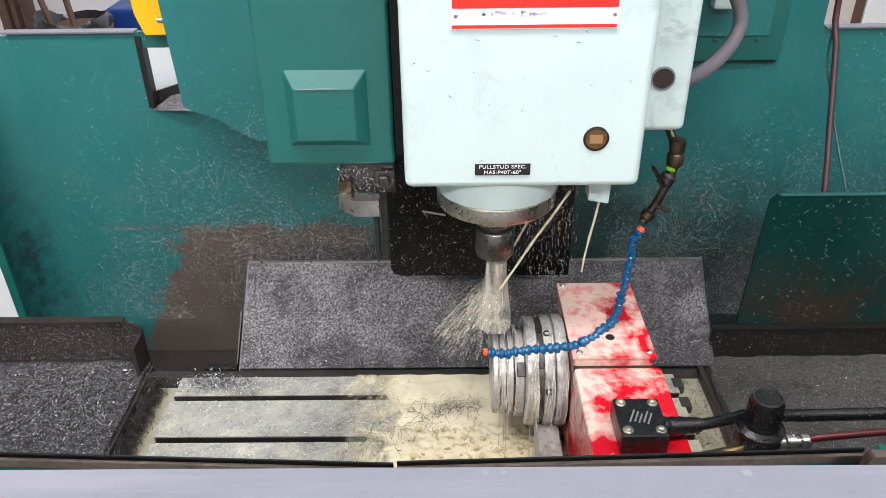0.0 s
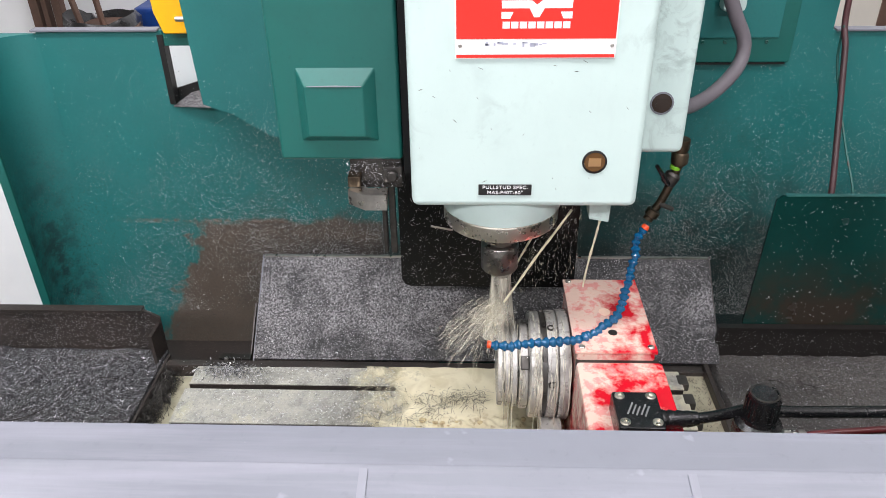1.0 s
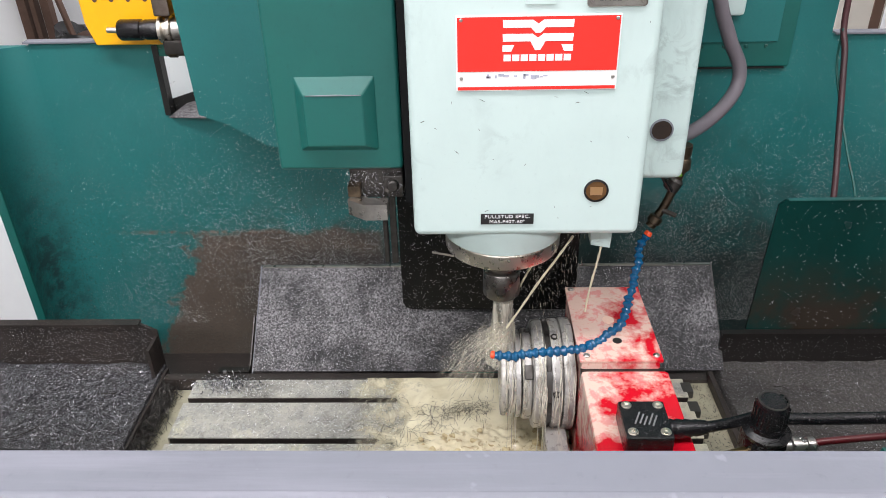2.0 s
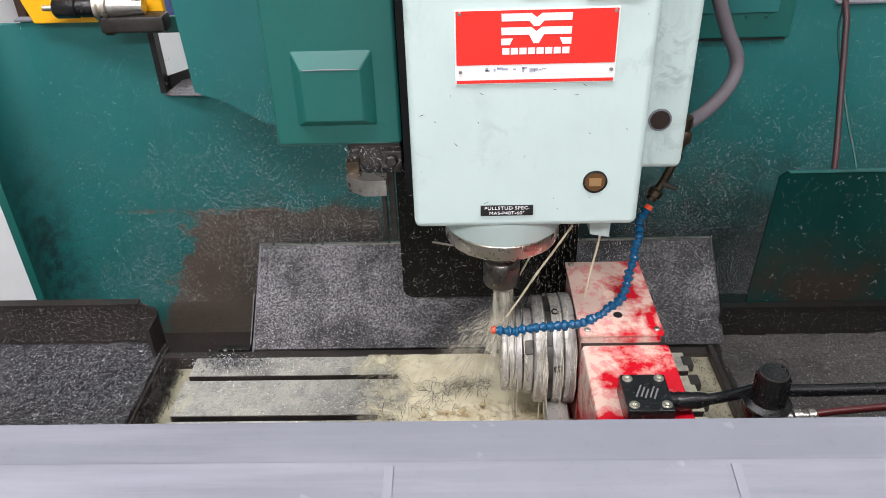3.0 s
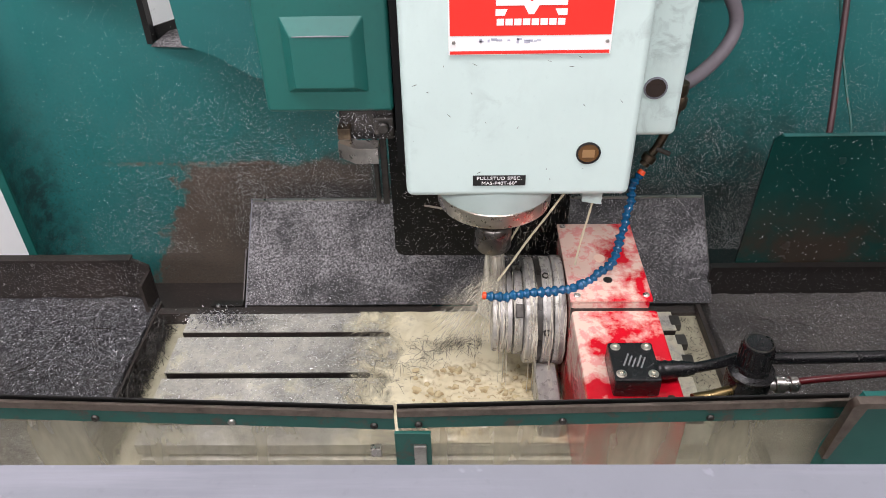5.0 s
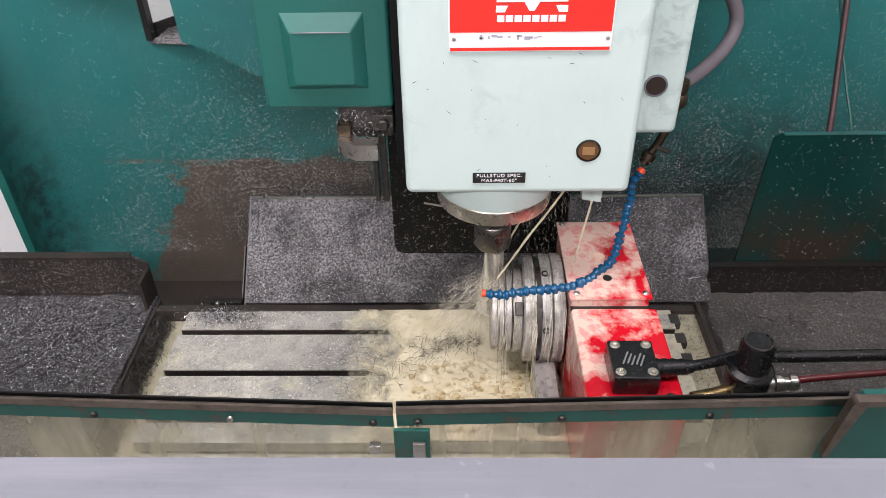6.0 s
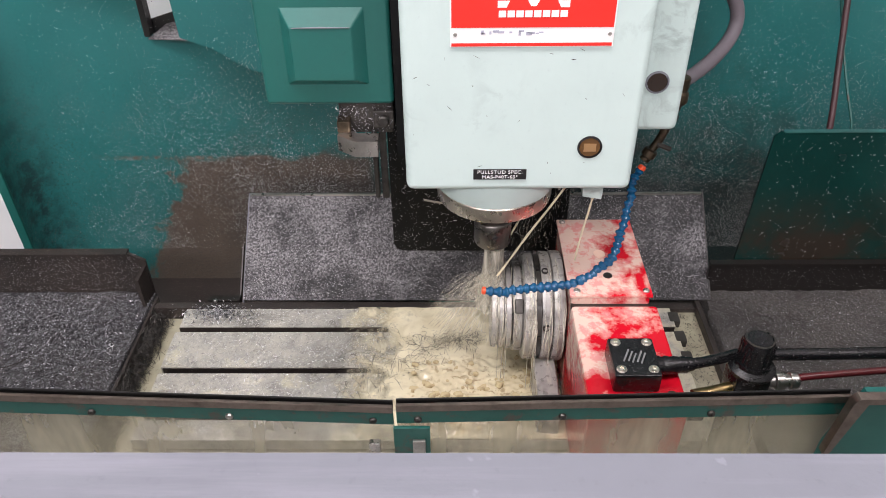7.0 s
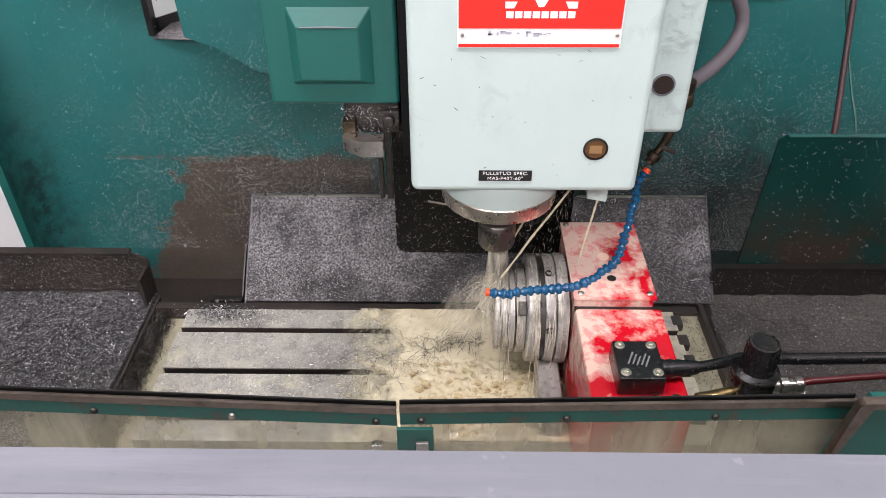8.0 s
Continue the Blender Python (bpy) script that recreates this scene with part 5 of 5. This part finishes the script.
def loose_swarf():
    def on_back(r):
        while True:
            x, z = r.uniform(-0.86, 0.95), r.uniform(-0.1, 0.53)
            d = 1.0 - (z + 0.05) / 0.60
            c = 0.5 + 0.9 * noise.noise(Vector((x * 5, z * 5, 0))) + 0.5 * noise.noise(Vector((x * 17, z * 17, 2)))
            w = 0.25 + 0.75 * min(1, max(0, (x + 0.75) / 0.35))
            if r.random() < (0.05 + 0.9 * max(0, d) ** 1.6) * max(0.05, c) * w:
                return (x, guard_face(x, z), z), (0, -1, 0)

    def on_slope(r):
        s = r.random()
        return (r.uniform(-0.37, 0.5), 1.120 + 0.161 * s, -0.004 + 0.128 * s), (0, -0.62, 0.78)

    def on_west(r):
        x, y = r.uniform(-1.0, -0.50), r.uniform(0.7, 1.14)
        return (x, y, tray_west(x, y)), (0, 0, 1)

    def on_east(r):
        x, y = r.uniform(0.48, 0.86), r.uniform(0.7, 1.15)
        return (x, y, tray_east(x, y)), (0, 0, 1)

    def on_table(r):
        while True:
            x, y = r.uniform(-0.47, 0.1), r.uniform(0.8, 1.09)
            if not any(a < y < b for a, b in ((0.828, 0.846), (0.928, 0.946), (1.028, 1.046))):
                return (x, y, 0), (0, 0, 1)

    def tangle(r):
        x = r.uniform(-0.17, 0.07)
        k = int(r.integers(0, 3))
        return (x, 1.0 - (0.15 + 0.35 * k) * max(0, 0.02 - x) + r.normal(0, 0.013 + 0.08 * max(0, -x)), 0.007 + abs(r.normal(0, 0.003))), (0, 0, 1)

    def heap_west(r):
        return (-0.521 + r.normal(0, 0.009), r.uniform(0.70, 1.09), -0.03 + abs(r.normal(0, 0.016))), (0, 0, 1)

    def on_gutter(r):
        return ((r.uniform(0.42, 0.468), r.uniform(0.72, 1.09), -0.014) if r.random() < 0.7 else (r.uniform(-0.49, -0.475), r.uniform(0.72, 1.09), -0.04)), (0, 0, 1)

    def on_walls(r):
        return ((r.uniform(-1, -0.56), 1.145, r.uniform(0.0, 0.09)) if r.random() < 0.85 else (r.uniform(0.5, 0.85), 1.15, r.uniform(0, 0.05))), (0, -1, 0)

    def on_panel(r):
        return (r.uniform(0.56, 0.9), 1.163, r.uniform(0.06, 0.32)), (0, -1, 0)

    def on_ways(r):
        return (-0.41 + r.normal(0, 0.03), 1.075 + r.normal(0, 0.012), 0.002 + abs(r.normal(0, 0.003))), (0, 0, 1)

    swarf("swarf_dust", 34000, on_back, 0.0016, M_FLECK, "fine grey swarf dust stuck on the green guard panel", 0.15, 21, 0.7)
    swarf("swarf_flecks", 24000, on_back, 0.0025, M_FLECK, "bright swarf flecks stuck on the green guard panel", 0.15, 1)
    swarf("swarf_flecks", 16000, on_slope, 0.0018, M_TARN, "fine swarf scattered on the sloped way cover", 0.2, 2, 0.5)
    swarf("swarf_flecks", 54000, on_west, 0.0026, M_CHIP_FLAKE, "silver and black swarf heaped in the tray", 0.6, 3, 0.6)
    swarf("swarf_flecks", 24000, on_east, 0.0018, M_CHIP_FLAKE, "silver and black swarf scattered in the tray", 0.5, 4, 0.6)
    swarf("swarf_flecks", 7000, on_table, 0.0036, M_FLECK, "wet swarf lying on the milling table", 0.2, 5)
    swarf("swarf_tangle", 700, tangle, 0.018, M_LUG, "tangled dark swarf threads in the coolant", 0.25, 6, 0.035)
    swarf("swarf_tangle", 7000, heap_west, 0.013, M_DARKSTEEL, "dark tangled swarf in the gutter beside the table", 0.9, 7, 0.07)
    swarf("swarf_flecks", 3200, on_walls, 0.0020, M_FLECK, "swarf flecks stuck on the low tray walls", 0.2, 8)
    swarf("swarf_flecks", 420, on_panel, 0.0028, M_FLECK, "swarf flecks stuck on the loose side panel", 0.2, 9)
    def on_apron(r):
        return (r.uniform(-0.083, 0.223), 1.150, r.uniform(0.092, 0.40)), (0, -1, 0)

    swarf("swarf_flecks", 1400, on_gutter, 0.0036, M_DARKSTEEL, "dark swarf flecks in the sludge beside the table", 0.4, 12)
    def on_arm(r):
        return (r.uniform(-0.13, -0.055), r.uniform(0.94, 0.955), r.uniform(0.445, 0.485)), (0, -1, 0)

    swarf("swarf_flecks", 420, on_arm, 0.0032, M_TARN, "oily swarf caught on the tool change arm", 0.5, 13)
    swarf("swarf_dusting", 2400, on_apron, 0.0046, M_TARN, "", 0.15, 11, 0.14, head)
    swarf("swarf_flecks", 900, on_ways, 0.005, M_TARN, "small heap of swarf on the table corner", 0.8, 10)


def curls():
    rng = random.Random(31)
    for i in range(16):
        west = i < 11
        x, y = (rng.uniform(-0.80, -0.56), rng.uniform(0.80, 1.10)) if west else (rng.uniform(0.55, 0.80), rng.uniform(0.85, 1.12))
        z = (tray_west if west else tray_east)(x, y)
        a, r, k = rng.uniform(0, 6.28), rng.uniform(0.012, 0.04), rng.uniform(1.2, 3.4)
        pts = [(x + math.cos(a + k * j / 10) * r, y + math.sin(a + k * j / 10) * r, z + 0.003 + 0.006 * math.sin(j * 0.5 + i)) for j in range(11)]
        solo("swarf_curl", T(pts, 0.0008, 5), M_DARKSTEEL, "long dark curl of swarf lying on the tray", "swarf", group="swarf curls")


room()
guard()
table_set()
rotary()
head, holder = spindle_head()
machine_frame()
tool_changer()
mag = magazine()
hoses()
doors()
beyond()
coolant()
splashes()
loose_swarf()
curls()


def motions():
    drop = [(0.0, 0.089), (0.5, 0.072), (1.0, 0.055), (1.75, 0.032), (2.5, 0.010), (2.85, 0.0), (3.2, 0.0), (8.0, 0.0)]

    def fall(t):
        for (a, u), (b, v) in zip(drop, drop[1:]):
            if a <= t <= b:
                return u + (v - u) * (t - a) / (b - a)
        return 0.0
    walk(head, [(t, pose(HEAD.x, HEAD.y, HEAD.z + d)) for t, d in drop])
    walk(holder, [(i * 0.1, pose(AXIS[0] - HEAD.x, AXIS[1] - HEAD.y, 0.23 - HEAD.z, 0, 0, 70 * i)) for i in range(81)])
    for ob, o in JETS:
        walk(ob, [(t, pose(o.x, o.y, o.z + d)) for t, d in drop])
    for ob, o, k in SPRAYS:
        walk(ob, [(i * 0.1, pose(o.x, o.y, o.z + fall(i * 0.1), 6 * math.sin(i * 2.3 + k), 5 * math.sin(i * 1.7 + 2 * k), 12 * math.sin(i * 2.9 + k * 1.3))) for i in range(81)])
    for ob, o, k in DRIPS:
        walk(ob, [(i * 0.1, pose(o.x, o.y, o.z + fall(i * 0.1) + 0.03 - 0.02 * ((i + 2 * k) % 4), 0, 0, 25 * math.sin(i * 2.1 + k))) for i in range(81)])
    for ob, o, k in WAVES:
        walk(ob, [(i * 0.2, pose(o.x + 0.006 * math.sin(i * 1.9 + k), o.y + 0.005 * math.sin(i * 1.4 + 2 * k), o.z + 0.003 * math.sin(i * 2.3 + k * 3), 0, 0, 40 * math.sin(i + k))) for i in range(41)])
    walk(CONDUIT[0], [(t, pose(0, 0, 1.28 * d - 0.016)) for t, d in drop])
    m = Vector((-0.69, 1.385, 0.539))
    walk(mag, [(t, pose(m.x + dx, m.y, m.z + dz)) for t, dx, dz in ((0.0, 0.17, 0.0), (1.2, 0.16, 0.0), (1.5, 0.125, 0.0), (2.3, 0.0175, 0.0), (2.5, 0.0, 0.0), (2.7, -0.024, 0.0), (3.1, -0.054, 0.0), (3.5, -0.054, 0.0), (8.0, -0.054, 0.0))])


motions()
